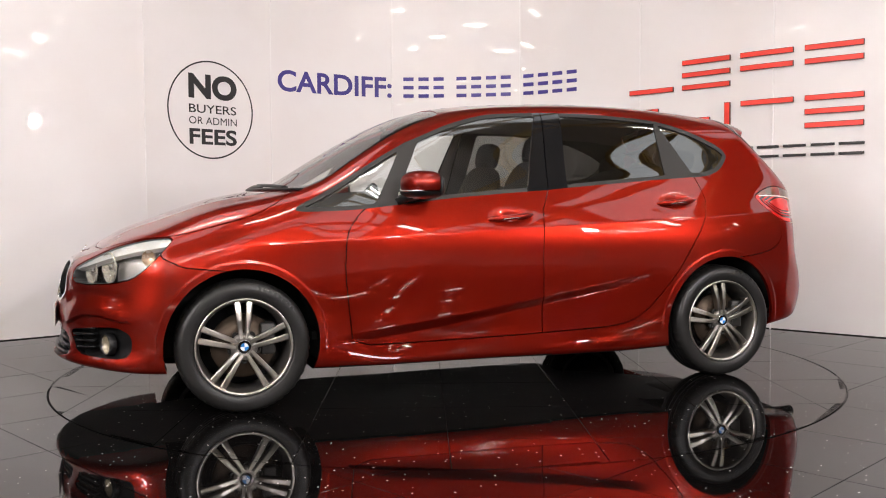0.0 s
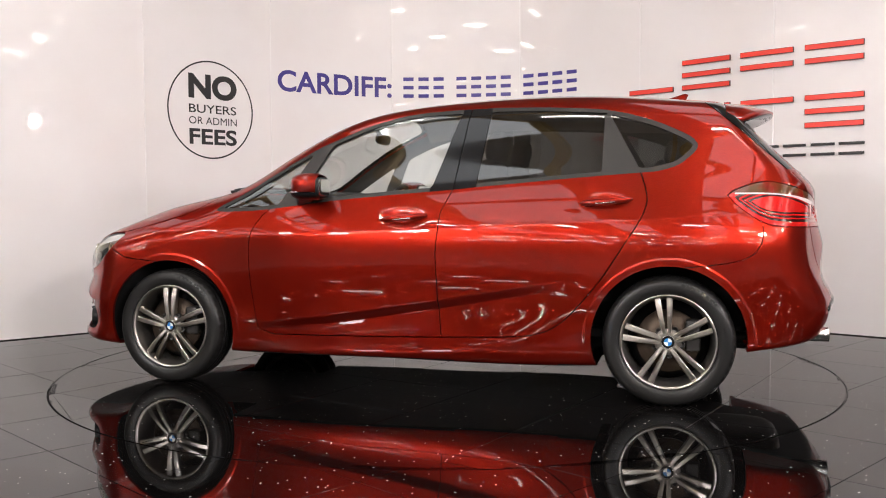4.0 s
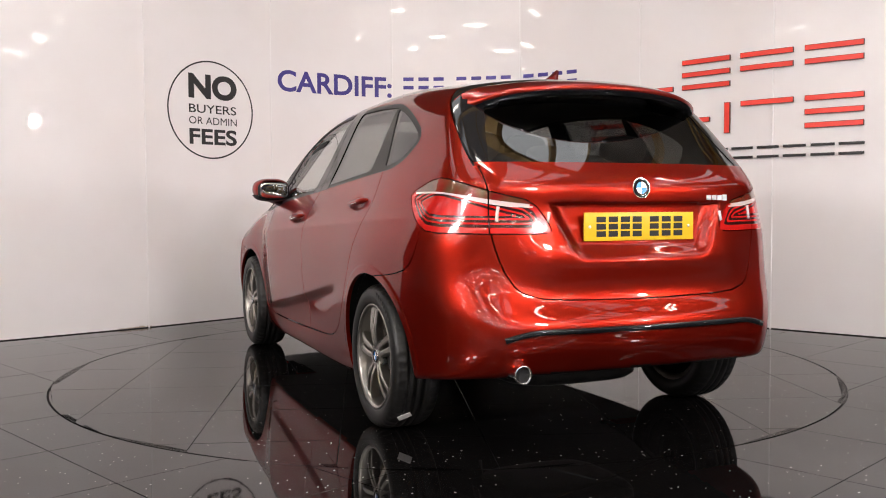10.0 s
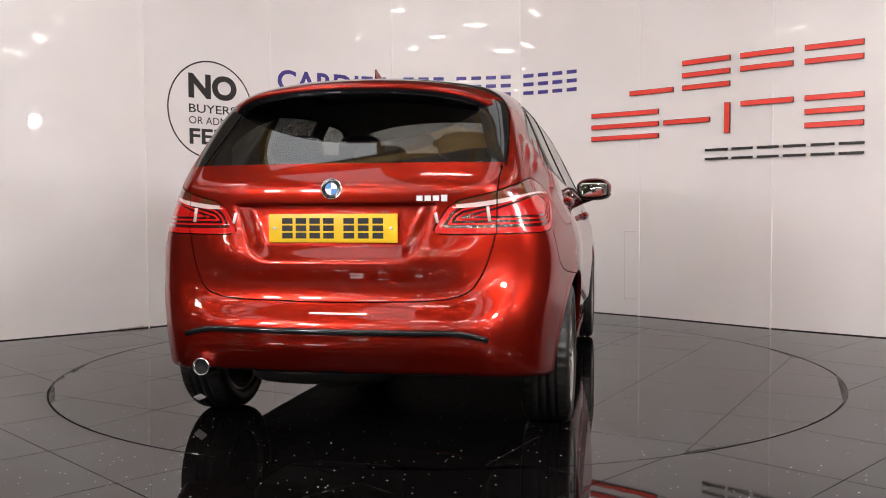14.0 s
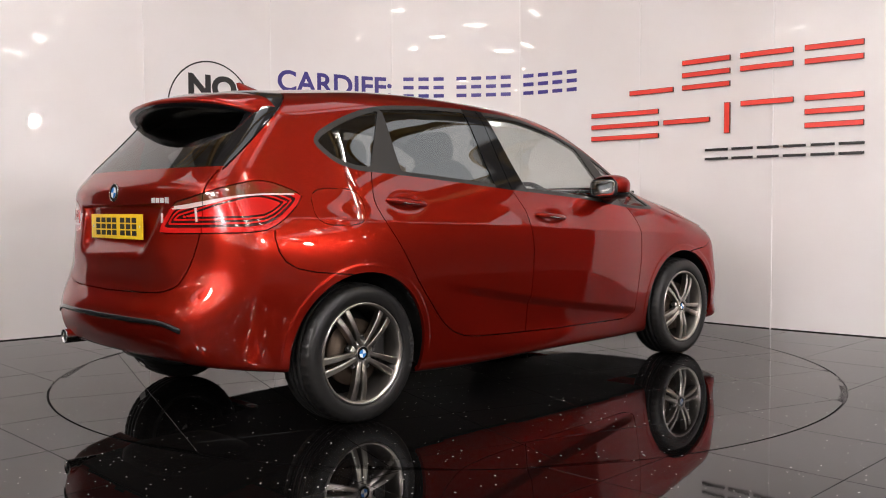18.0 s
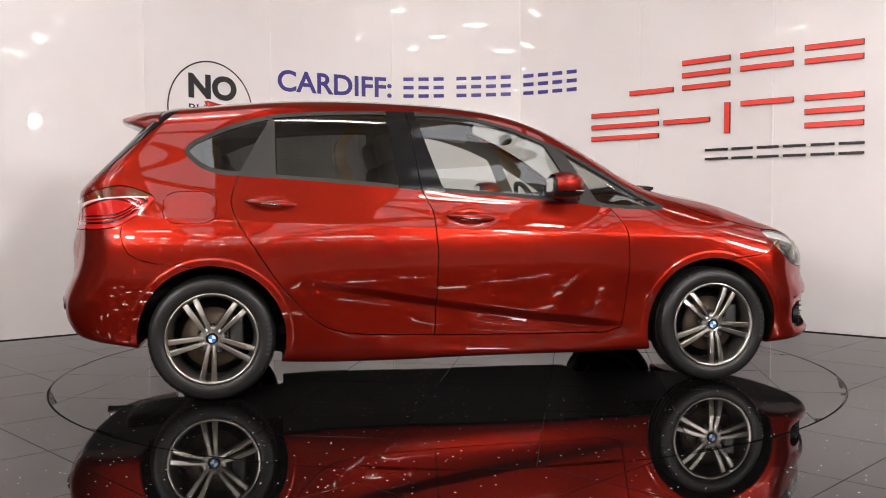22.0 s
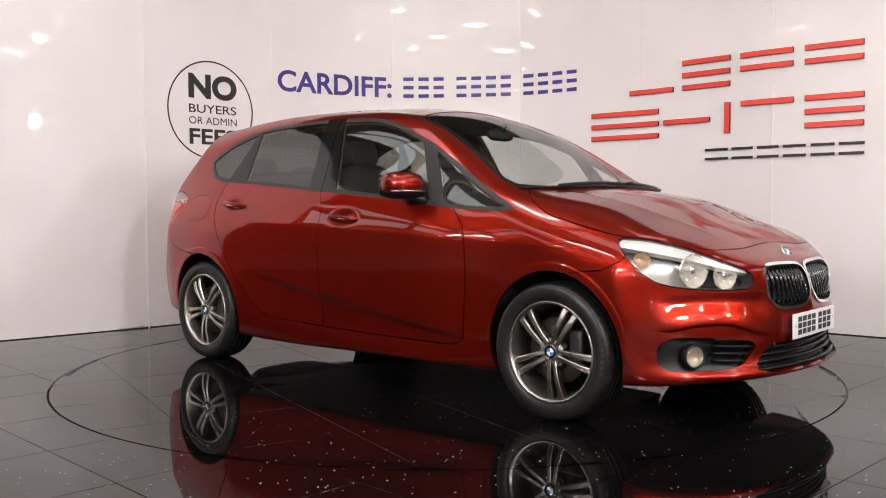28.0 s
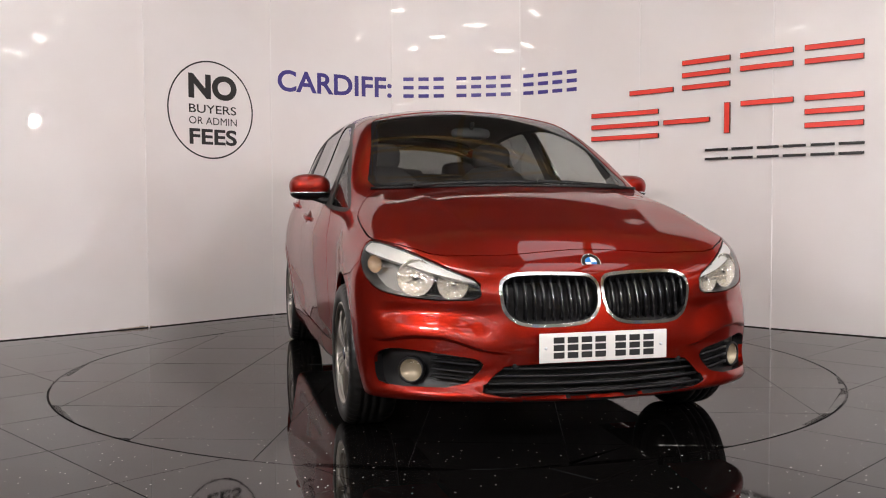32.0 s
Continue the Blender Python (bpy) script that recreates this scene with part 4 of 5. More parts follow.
# ---------------------------------------------------------------- shapes
def sweep(bm, path, section, up=(0, 0, 1), scale=None, cap=True):
    """A section of (side, up) offsets carried along a path."""
    rings, path, up = [], [Vector(p) for p in path], Vector(up)
    for i, p in enumerate(path):
        t = (path[min(i + 1, len(path) - 1)] - path[max(i - 1, 0)]).normalized()
        right = t.cross(up).normalized()
        top = right.cross(t)
        k = scale[i] if scale else 1
        rings.append([bm.verts.new(p + right * a * k + top * b * k) for a, b in section])
    n = len(section)
    for r, q in zip(rings, rings[1:]):
        for j in range(n):
            bm.faces.new([r[j], r[(j + 1) % n], q[(j + 1) % n], q[j]])
    if cap:
        bm.faces.new(rings[0][::-1])
        bm.faces.new(rings[-1])


def circle(r, n=10, flat=1.0):
    return [(r * math.cos(2 * math.pi * i / n), r * flat * math.sin(2 * math.pi * i / n)) for i in range(n)]


def lathe(bm, profile, n=48, m=None, close=False):
    """Turns a profile of (radius, height) round the y axis."""
    m = m or Matrix()
    rings = [[bm.verts.new(m @ Vector((r * math.cos(2 * math.pi * i / n), y, r * math.sin(2 * math.pi * i / n)))) for i in range(n)] for r, y in profile]
    for a, b in zip(rings, rings[1:] + (rings[:1] if close else [])):
        for i in range(n):
            bm.faces.new([a[i], a[(i + 1) % n], b[(i + 1) % n], b[i]])
    return rings


def disc(bm, r, y, n=32, m=None):
    m = m or Matrix()
    bm.faces.new([bm.verts.new(m @ Vector((r * math.cos(2 * math.pi * i / n), y, r * math.sin(2 * math.pi * i / n)))) for i in range(n)][::-1])


def pillow(bm, m, sx, sy, sz, power=3.0, n=20):
    """A soft-edged block (superellipsoid)."""
    def sp(a, e):
        return math.copysign(abs(a) ** e, a)
    e = 2.0 / power
    rows = []
    for i in range(n // 2 + 1):
        v = -math.pi / 2 + math.pi * i / (n // 2)
        rows.append([bm.verts.new(m @ Vector((sx * sp(math.cos(v), e) * sp(math.cos(2 * math.pi * j / n), e),
                                              sy * sp(math.cos(v), e) * sp(math.sin(2 * math.pi * j / n), e), sz * sp(math.sin(v), e)))) for j in range(n)])
    for a, b in zip(rows, rows[1:]):
        for j in range(n):
            bm.faces.new([a[j], a[(j + 1) % n], b[(j + 1) % n], b[j]])
    bmesh.ops.remove_doubles(bm, verts=[v for r in (rows[0], rows[-1]) for v in r], dist=.0005)


def slab(bm, m, sx, sy, sz, bevel=.0):
    """A block centred on m, with its edges taken off."""
    start = len(bm.verts)
    box_into(bm, -sx / 2, sx / 2, -sy / 2, sy / 2, -sz / 2, sz / 2)
    bm.verts.ensure_lookup_table()
    vs = bm.verts[start:]
    if bevel:
        es = list({e for v in vs for e in v.link_edges})
        r = bmesh.ops.bevel(bm, geom=vs + es, offset=bevel, segments=2, profile=.6, affect="EDGES")
        bm.verts.ensure_lookup_table()
        vs = bm.verts[start:]
        vs = list({v for v in vs} | set(r["verts"]))
    for v in vs:
        v.co = m @ v.co


# ---------------------------------------------------------------- wheels
def wheel(x, s, turn):
    """A wheel at axle x on side s (1 left, -1 right); its outer face looks along s."""
    hub = new("wheel")
    hub.parent = CAR
    hub.matrix_basis = pose(x, s * .780, .3135, 0, 0, 0 if s > 0 else 180)
    bm = bmesh.new()
    half = [(.224, .080), (.229, .096), (.240, .102), (.262, .106), (.284, .104), (.2985, .0965), (.306, .086), (.3105, .074), (.3125, .060)]
    tread = [(.3130, .052), (.3065, .050), (.3065, .042), (.3130, .040), (.3130, .016), (.3065, .014), (.3065, .005), (.3130, .003),
             (.3130, -.018), (.3065, -.020), (.3065, -.030), (.3130, -.032), (.3130, -.052)]
    rings = lathe(bm, half + tread + [(r, -y) for r, y in half[::-1]], 144)
    for ring in rings:
        for i, v in enumerate(ring):
            r = math.hypot(v.co.x, v.co.z)
            if abs(v.co.y) > .055 and r > .300 and i % 3 == 0:
                k = (r - .0055) / r
                v.co = v.co.x * k, v.co.y * .985, v.co.z * k
    tyre = part("tyre", bm, RUBBER, hub, "black road tyre")
    # raised lettering on the sidewall, as plain bars
    bm = bmesh.new()
    for i in range(8):
        a = radians(78 + turn * .3 + 5.2 * i)
        m = pose(0, 0, 0, 0, -math.degrees(a), 0) @ pose(.281, .1048, 0)
        slab(bm, m, .020, .0022, .014)
    part("sidewall_bars", bm, TYRE_MARK, tyre, "raised bars on the sidewall", smooth=False)
    if s > 0 and x < 0:
        bm = bmesh.new()
        slab(bm, pose(0, 0, 0, 0, -226, 0) @ pose(.3140, .036, 0, 32, 0, 0), .003, .058, .034, .001)
        part("tyre_label", bm, PLATE_WHITE, tyre, "pale paper label on the tread", smooth=False)
    bm = bmesh.new()
    lathe(bm, [(.2265, .080), (.2285, .092), (.226, .0975), (.2195, .0965), (.214, .086), (.206, .060), (.200, .030), (.196, -.060), (.205, -.085), (.224, -.088)], 72)
    rim = part("rim", bm, ALLOY, hub, "machined grey alloy rim")
    bm = bmesh.new()
    lathe(bm, [(.2285, .0925), (.2275, .0985), (.2200, .0985), (.2150, .0905)], 72)
    part("rim_lip", bm, MACHINED, rim, "bright machined rim lip")
    # five pairs of flat spokes
    for k in range(5):
        bm = bmesh.new()
        for d in (-1, 1):
            path, wide = [], []
            for u in (0, .25, .5, .75, 1.0):
                r = .036 + u * .176
                off = d * (.0125 + .0165 * u)
                face = .086 + .012 * math.sin(math.pi * min(u * 1.0, 1)) - .004 * u
                path.append((r, face, off))
                wide.append(.0095 + .0058 * u)
            rings = []
            for (r, face, off), w in zip(path, wide):
                rings.append([bm.verts.new(v) for v in ((r, face - .003, off - w), (r, face, off - w * .72), (r, face - .001, off + w * .55 * 1), (r, face - .006, off + w),
                                                        (r, face - .038, off + w * .8), (r, face - .038, off - w * .8))])
            for a, b in zip(rings, rings[1:]):
                for j in range(6):
                    bm.faces.new([a[j], b[j], b[(j + 1) % 6], a[(j + 1) % 6]])
            bm.faces.new(rings[-1])
        m = pose(0, 0, 0, 0, -(turn + 72 * k), 0)
        bmesh.ops.transform(bm, matrix=m, verts=bm.verts[:])
        bmesh.ops.recalc_face_normals(bm, faces=bm.faces[:])
        part("spoke", bm, MACHINED, rim, smooth=False)
    bm = bmesh.new()
    lathe(bm, [(.062, .050), (.064, .074), (.058, .083), (.040, .0855), (.034, .0835), (.030, .082)], 40)
    part("hub", bm, ALLOY, hub, "alloy wheel centre")
    for k in range(5):
        bm = bmesh.new()
        m = pose(0, 0, 0, 0, -(turn + 36 + 72 * k), 0) @ pose(.066, 0, 0)
        lathe(bm, [(.0155, .060), (.0155, .0755), (.012, .0775), (.0115, .066), (.0, .066)], 14, m)
        part("wheel_bolt", bm, WHEEL_DARK, hub)
    roundel(hub, pose(0, .0868, 0), .0315)
    bm = bmesh.new()
    lathe(bm, [(.062, .032), (.150, .030), (.150, .008), (.060, .006)], 48)
    part("brake_disc", bm, DISC, hub, "worn steel brake disc")
    bm = bmesh.new()
    slab(bm, pose(-.115, .02, .03), .07, .085, .15, .012)
    part("brake_caliper", bm, WHEEL_DARK, hub)
    bm = bmesh.new()
    lathe(bm, [(.05, .03), (.09, -.02), (.195, -.05), (.197, -.07), (.05, -.075)], 40)
    part("wheel_well", bm, BLACK_PLASTIC, hub, "dark inner face of the wheel")
    # liner of the arch, fixed to the car
    bm = bmesh.new()
    n = 28
    rows = []
    for y0, r in ((s * .885, .366), (s * .86, .385), (s * .52, .385), (s * .50, .02)):
        rows.append([])
        for i in range(n + 1):
            a = radians(-14 + (209 if x > 0 else 187) * i / n)
            px, pz = x + r * math.cos(a), .313 + r * math.sin(a)
            if r > .3 and abs(y0) > .8:
                y0 = s * (flank_at(px, max(pz, .2)) - (.006 if r < .37 else .03))
            rows[-1].append(bm.verts.new((px, y0, pz)))
    for a, b in zip(rows, rows[1:]):
        for i in range(n):
            bm.faces.new([a[i], a[i + 1], b[i + 1], b[i]])
    part("arch_liner", bm, LINER_BLACK, CAR, "black felt wheel arch liner")


def roundel(parent, m, r):
    """A round badge: chrome rim, black ring, four quarters."""
    bm = bmesh.new()
    lathe(bm, [(r, -.002), (r, .002), (r * .95, .003), (r * .93, .002)], 32)
    bmesh.ops.transform(bm, matrix=m, verts=bm.verts[:])
    badge = part("badge", bm, CHROME, parent, "round badge with chrome rim")
    bm = bmesh.new()
    lathe(bm, [(r * .94, .002), (r * .90, .0026), (r * .60, .0028), (r * .58, .002)], 32)
    bmesh.ops.transform(bm, matrix=m, verts=bm.verts[:])
    part("badge_ring", bm, GLOSS_BLACK, badge)
    for k in range(4):
        bm = bmesh.new()
        vs = [bm.verts.new(m @ Vector((0, .0024, 0)))] + [bm.verts.new(m @ Vector((r * .6 * math.cos(a), .0024, r * .6 * math.sin(a))))
                                                        for a in [radians(90 * k + 15 * i) for i in range(7)]]
        bm.faces.new(vs[::-1])
        part("badge_quarter", bm, BLUE if k % 2 == 0 else BADGE_WHITE, badge, smooth=False)


wheel(AXLES[0], 1, 90)
wheel(AXLES[1], 1, 84)
wheel(AXLES[0], -1, 263)
wheel(AXLES[1], -1, 276)


# ---------------------------------------------------------------- nose
for s in (1, -1):
    frame_ob = [o for o in CAR.children if o.name.startswith("kidney_frame")][0 if s > 0 else 1]
    for i in range(10):
        y = .052 + .0345 * i
        lo, hi = .534 + (.012 if i in (0, 9) else 0) + (.02 if i == 9 else 0), .684 - (.008 if i == 9 else 0)
        bm = bmesh.new()
        path = [(nose_at(y, lo + (hi - lo) * k / 5) - .008 - (.012 if k in (0, 5) else 0), s * y, lo + (hi - lo) * k / 5) for k in range(6)]
        sweep(bm, path, [(.0035, .010), (-.0035, .010), (-.006, -.014), (.006, -.014)], up=(1, 0, 0))
        part("grille_slat", bm, GLOSS_BLACK, frame_ob)
    # side intake: bars, fog lamp
    for z0 in (.305, .335, .365, .392):
        bm = bmesh.new()
        path = []
        for k in range(9):
            y = .46 + .165 * k / 8
            if z0 < .30 + (.50 - y) * 1.2:
                continue
            zz = z0 + .012 * (k / 8)
            path.append((nose_at(y, zz) - .018, s * y, zz))
        sweep(bm, path, [(.014, .005), (-.014, .002), (-.014, -.004), (.014, -.005)])
        part("intake_bar", bm, BLACK_PLASTIC, FRONT_BUMPER_OB)
    fog = pose(nose_at(.692, .334) - .022, s * .692, .334, 0, 0, -90 - s * -28)
    bm = bmesh.new()
    lathe(bm, [(.052, -.02), (.052, .010), (.046, .014), (.043, .008), (.043, -.01)], 28, fog)
    FOGL = part("fog_lamp", bm, BLACK_PLASTIC, FRONT_BUMPER_OB, "round fog lamp in a black surround")
    bm = bmesh.new()
    lathe(bm, [(.043, .008), (.034, .013), (.018, .016), (.0, .017)], 28, fog)
    part("fog_lens", bm, LENS, FOGL).visible_shadow = False
    bm = bmesh.new()
    lathe(bm, [(.043, .006), (.034, -.008), (.015, -.016), (.0, -.017)], 28, fog)
    part("fog_bowl", bm, FOG_BOWL, FOGL)
    # headlamp innards
    head = [o for o in CAR.children if o.name.startswith("headlamp")][0 if s > 0 else 1]
    for (x, y, z), r in (((1.912, .668, .688), .070), ((1.992, .540, .664), .058)):
        m = pose(x, s * y, z, 0, 0, -90 + s * 24)
        bm = bmesh.new()
        lathe(bm, [(r * 1.04, .002), (r * 1.03, .010), (r * .99, .010), (r * .92, .000), (r * .6, -.009), (r * .25, -.013), (0, -.0135)], 32, m)
        part("lamp_bowl", bm, BULB_GLASS, head, "bright reflector bowl")
        bm = bmesh.new()
        lathe(bm, [(r * .22, -.012), (r * .22, .002), (r * .14, .006), (0, .007)], 18, m)
        part("bulb_shield", bm, CHROME, head)
    bm = bmesh.new()
    m = pose(1.745, s * .795, .735, 0, 0, -90 + s * 50)
    lathe(bm, [(.036, .006), (.030, -.010), (.012, -.022), (0, -.023)], 20, m)
    part("indicator_bowl", bm, AMBER, head, "amber indicator")

for z0 in (.268, .296, .324, .352):
    bm = bmesh.new()
    w = .44 - .22 * (z0 - .25)
    sweep(bm, [(nose_at(w * k / 8, z0) - .016 - .006 * abs(k) / 8, w * k / 8, z0) for k in range(-8, 9)], [(.016, .004), (-.014, .0015), (-.014, -.002), (.016, -.005)])
    part("lower_grille_bar", bm, BLACK_PLASTIC, FRONT_BUMPER_OB)
for s in (1, -1):
    bm = bmesh.new()
    lathe(bm, [(.013, -.01), (.013, .004), (.010, .006), (0, .006)], 16, pose(nose_at(.355, .365) + .000, s * .335, .362, 0, 0, -90))
    part("parking_sensor", bm, BLACK_PLASTIC, FRONT_BUMPER_OB)



def number_plate(name, m, material, label):
    """A plate that looks along local -y, with its characters as plain bars."""
    bm = bmesh.new()
    slab(bm, m, .520, .006, .111, .002)
    plate = part(name, bm, material, CAR, label)
    for i, x in enumerate((-.172, -.116, -.060, -.004, .078, .136, .194)):
        bm = bmesh.new()
        x -= .011
        slab(bm, m @ pose(x, -.0036, .0285), .043, .0012, .0225)
        slab(bm, m @ pose(x, -.0036, 0), .043, .0012, .0225)
        slab(bm, m @ pose(x, -.0036, -.0285), .043, .0012, .0225)
        part("character_bar", bm, INK, plate, smooth=False)
    for x in (-.235, .235):
        bm = bmesh.new()
        lathe(bm, [(.006, -.003), (.006, -.005), (0, -.0055)], 12, m @ pose(x, 0, 0))
        part("plate_screw", bm, BADGE_WHITE, plate)


number_plate("front_plate", pose(max(nose_at(0, .39), nose_at(0, .48)) + .004, 0, .433, 0, 0, 90), PLATE_WHITE, "white front number plate with black bars")
number_plate("rear_plate", pose(min(tail_at(0, .825), tail_at(0, .88), tail_at(0, .938), tail_at(.26, .825)) - .004, 0, .881, 0, 0, -90), PLATE_YELLOW, "yellow rear number plate with black bars")
roundel(CAR, pose(nose_at(0, .742) + .003, 0, .742, 0, 0, -90) @ pose(0, 0, 0, 38, 0, 0), .041)
roundel(TAILGATE, pose(tail_at(0, 1.033) - .004, 0, 1.033, 0, 0, 90) @ pose(0, 0, 0, 6, 0, 0), .041)
bm = bmesh.new()
for i in range(4):
    slab(bm, pose(tail_at(.345 + .031 * i, .995) - .0015, -.345 - .031 * i, .995), .005, .023, .020 if i < 3 else .025)
part("model_bars", bm, BADGE_SILVER, TAILGATE, "chrome bars of the model badge", smooth=False)

# ---------------------------------------------------------------- tail
bm = bmesh.new()
rows = []
for k in range(-16, 17):
    y = .605 * k / 16
    e = abs(k) / 16
    tip = -1.865 + .42 * y * y + .10 * e ** 8
    zt = 1.462 - .105 * y * y - .05 * e ** 6
    front = -1.60
    zf = roof_at(front, y) + .003
    zm = .5 * (zf + zt) + .012 * (1 - e ** 4)
    rows.append([bm.verts.new(v) for v in ((front, y, zf), ((front + tip) / 2, y, zm), (tip + .03, y, zt + .008), (tip, y, zt - .006), (tip + .006, y, zt - .024), (tip + .05, y, zt - .034),
                                           ((front + tip) / 2 - .02, y, zm - .062), (front - .03, y, zf - .070))])
for a, b in zip(rows, rows[1:]):
    for j in range(7):
        bm.faces.new([a[j], a[j + 1], b[j + 1], b[j]])
for r in (rows[0], rows[-1]):
    bm.faces.new(r)
bmesh.ops.recalc_face_normals(bm, faces=bm.faces[:])
SPOILER = part("spoiler", bm, PAINT, TAILGATE, "red roof spoiler with gloss black underside")
bm = bmesh.new()
rows = []
for k in range(-16, 17):
    y = .600 * k / 16
    e = abs(k) / 16
    tip = -1.865 + .42 * y * y + .10 * e ** 8
    zt = 1.462 - .105 * y * y - .05 * e ** 6
    zf = roof_at(-1.60, y) + .003
    zm = .5 * (zf + zt) + .012 * (1 - e ** 4)
    rows.append([bm.verts.new(v) for v in ((tip + .002, y, zt - .020), (tip + .008, y, zt - .030), (tip + .05, y, zt - .040), ((-1.60 + tip) / 2 - .02, y, zm - .070), (-1.64, y, zf - .10))])
for a, b in zip(rows, rows[1:]):
    for j in range(4):
        bm.faces.new([a[j], b[j], b[j + 1], a[j + 1]])
part("spoiler_underside", bm, GLOSS_BLACK, SPOILER, "gloss black spoiler underside")
bm = bmesh.new()
sweep(bm, [(tail_at(.61 * k / 20, .490 - .030 * max(0, abs(k) / 20 - .72) ** 2 / .0784) - .001, .61 * k / 20, .490 - .030 * max(0, abs(k) / 20 - .72) ** 2 / .0784) for k in range(-20, 21)],
      [(.006, .011), (-.006, .010), (-.006, -.010), (.006, -.011)])
part("bumper_strip", bm, GLOSS_BLACK, REAR_BUMPER_OB, "black strip across the rear bumper")
for r0, mt, nm, lb in ((.036, CHROME, "exhaust_tip", "chrome round exhaust tip"),):
    bm = bmesh.new()
    m = pose(-2.088, .542, .330, 0, 0, 90)
    lathe(bm, [(.034, -.20), (.036, -.004), (.0355, .001), (.031, .001), (.0295, -.012)], 32, m)
    TIP = part(nm, bm, mt, CAR, lb)
    bm = bmesh.new()
    lathe(bm, [(.0297, -.012), (.026, -.0135), (0, -.014)], 32, m)
    part("exhaust_bore", bm, LINER_BLACK, TIP, "black disc that closes the bore")
bm = bmesh.new()
sweep(bm, [(-1.95, .542, .327), (-1.70, .50, .30), (-1.3, .35, .24)], circle(.03, 12))
part("exhaust_pipe", bm, WHEEL_DARK, CAR)
bm = bmesh.new()
pillow(bm, pose(-1.62, .15, .30), .28, .32, .085, 4)
part("silencer", bm, WHEEL_DARK, CAR)
for s in (1, -1):
    bm = bmesh.new()
    slab(bm, pose(tail_at(.70, .42) - .001, s * .62, .40, 0, 0, 0), .004, .055, .012)
    part("rear_reflector", bm, LAMP_DARK, REAR_BUMPER_OB)

# pale upright inserts in the tailgate half of each tail lamp
for s in (1, -1):
    for y0, z0, z1 in ((.598, .905, .962), (.405, .900, .940)):
        bm = bmesh.new()
        sweep(bm, [(tail_at(y0 + .008 * k, z0 + (z1 - z0) * (1 - k)) - .0015, s * (y0 + .008 * k), z0 + (z1 - z0) * (1 - k)) for k in (0, .5, 1)],
              [(.006, .002), (-.006, .002), (-.006, -.003), (.006, -.003)], up=(-1, 0, 0))
        part("tail_lamp_insert", bm, LAMP_CLEAR, CAR, "pale clear insert of the tail lamp")

# ---------------------------------------------------------------- roof
bm = bmesh.new()
rows = []
for k in range(11):
    u = k / 10
    x = -1.235 - .165 * u
    w = .030 * (.25 + .75 * math.sin(math.pi * min(1, .15 + .85 * u)) ** .6) * (1 - .35 * u)
    h = .060 * (u ** 1.3) * (1 if u < .93 else .8)
    zr = roof_at(x, 0) - .004
    rows.append([bm.verts.new(v) for v in ((x, -w, zr), (x - .012 * u, -w * .45, zr + h * .55), (x - .02 * u, -w * .10, zr + h), (x - .02 * u, w * .10, zr + h), (x - .012 * u, w * .45, zr + h * .55), (x, w, zr))])
for a, b in zip(rows, rows[1:]):
    for j in range(5):
        bm.faces.new([a[j], b[j], b[j + 1], a[j + 1]])
bm.faces.new(rows[-1])
bm.faces.new(rows[0][::-1])
part("roof_aerial", bm, PAINT, CAR, "red shark-fin roof aerial")

# wipers
for y0, y1, x0, x1 in ((-.50, .15, 1.13, 1.135), (.12, .58, 1.15, 1.075)):
    bm = bmesh.new()
    sweep(bm, [(x0 + (x1 - x0) * k / 6, y0 + (y1 - y0) * k / 6, roof_at(x0 + (x1 - x0) * k / 6, abs(y0 + (y1 - y0) * k / 6)) + .022 - .008 * k / 6) for k in range(7)],
          [(.006, .005), (-.006, .005), (-.009, -.012), (.009, -.012)])
    part("wiper", bm, BLACK_PLASTIC, CAR, "black windscreen wiper")
bm = bmesh.new()
sweep(bm, [(1.155 - .42 * (abs(k) / 10) ** 2 * .33, .68 * k / 10, roof_at(1.155 - .14 * (abs(k) / 10) ** 2, abs(.68 * k / 10)) + .002) for k in range(-10, 11)],
      [(.03, .004), (-.03, .004), (-.03, -.01), (.03, -.01)])
part("scuttle", bm, BLACK_PLASTIC, CAR, "black plastic scuttle under the windscreen")

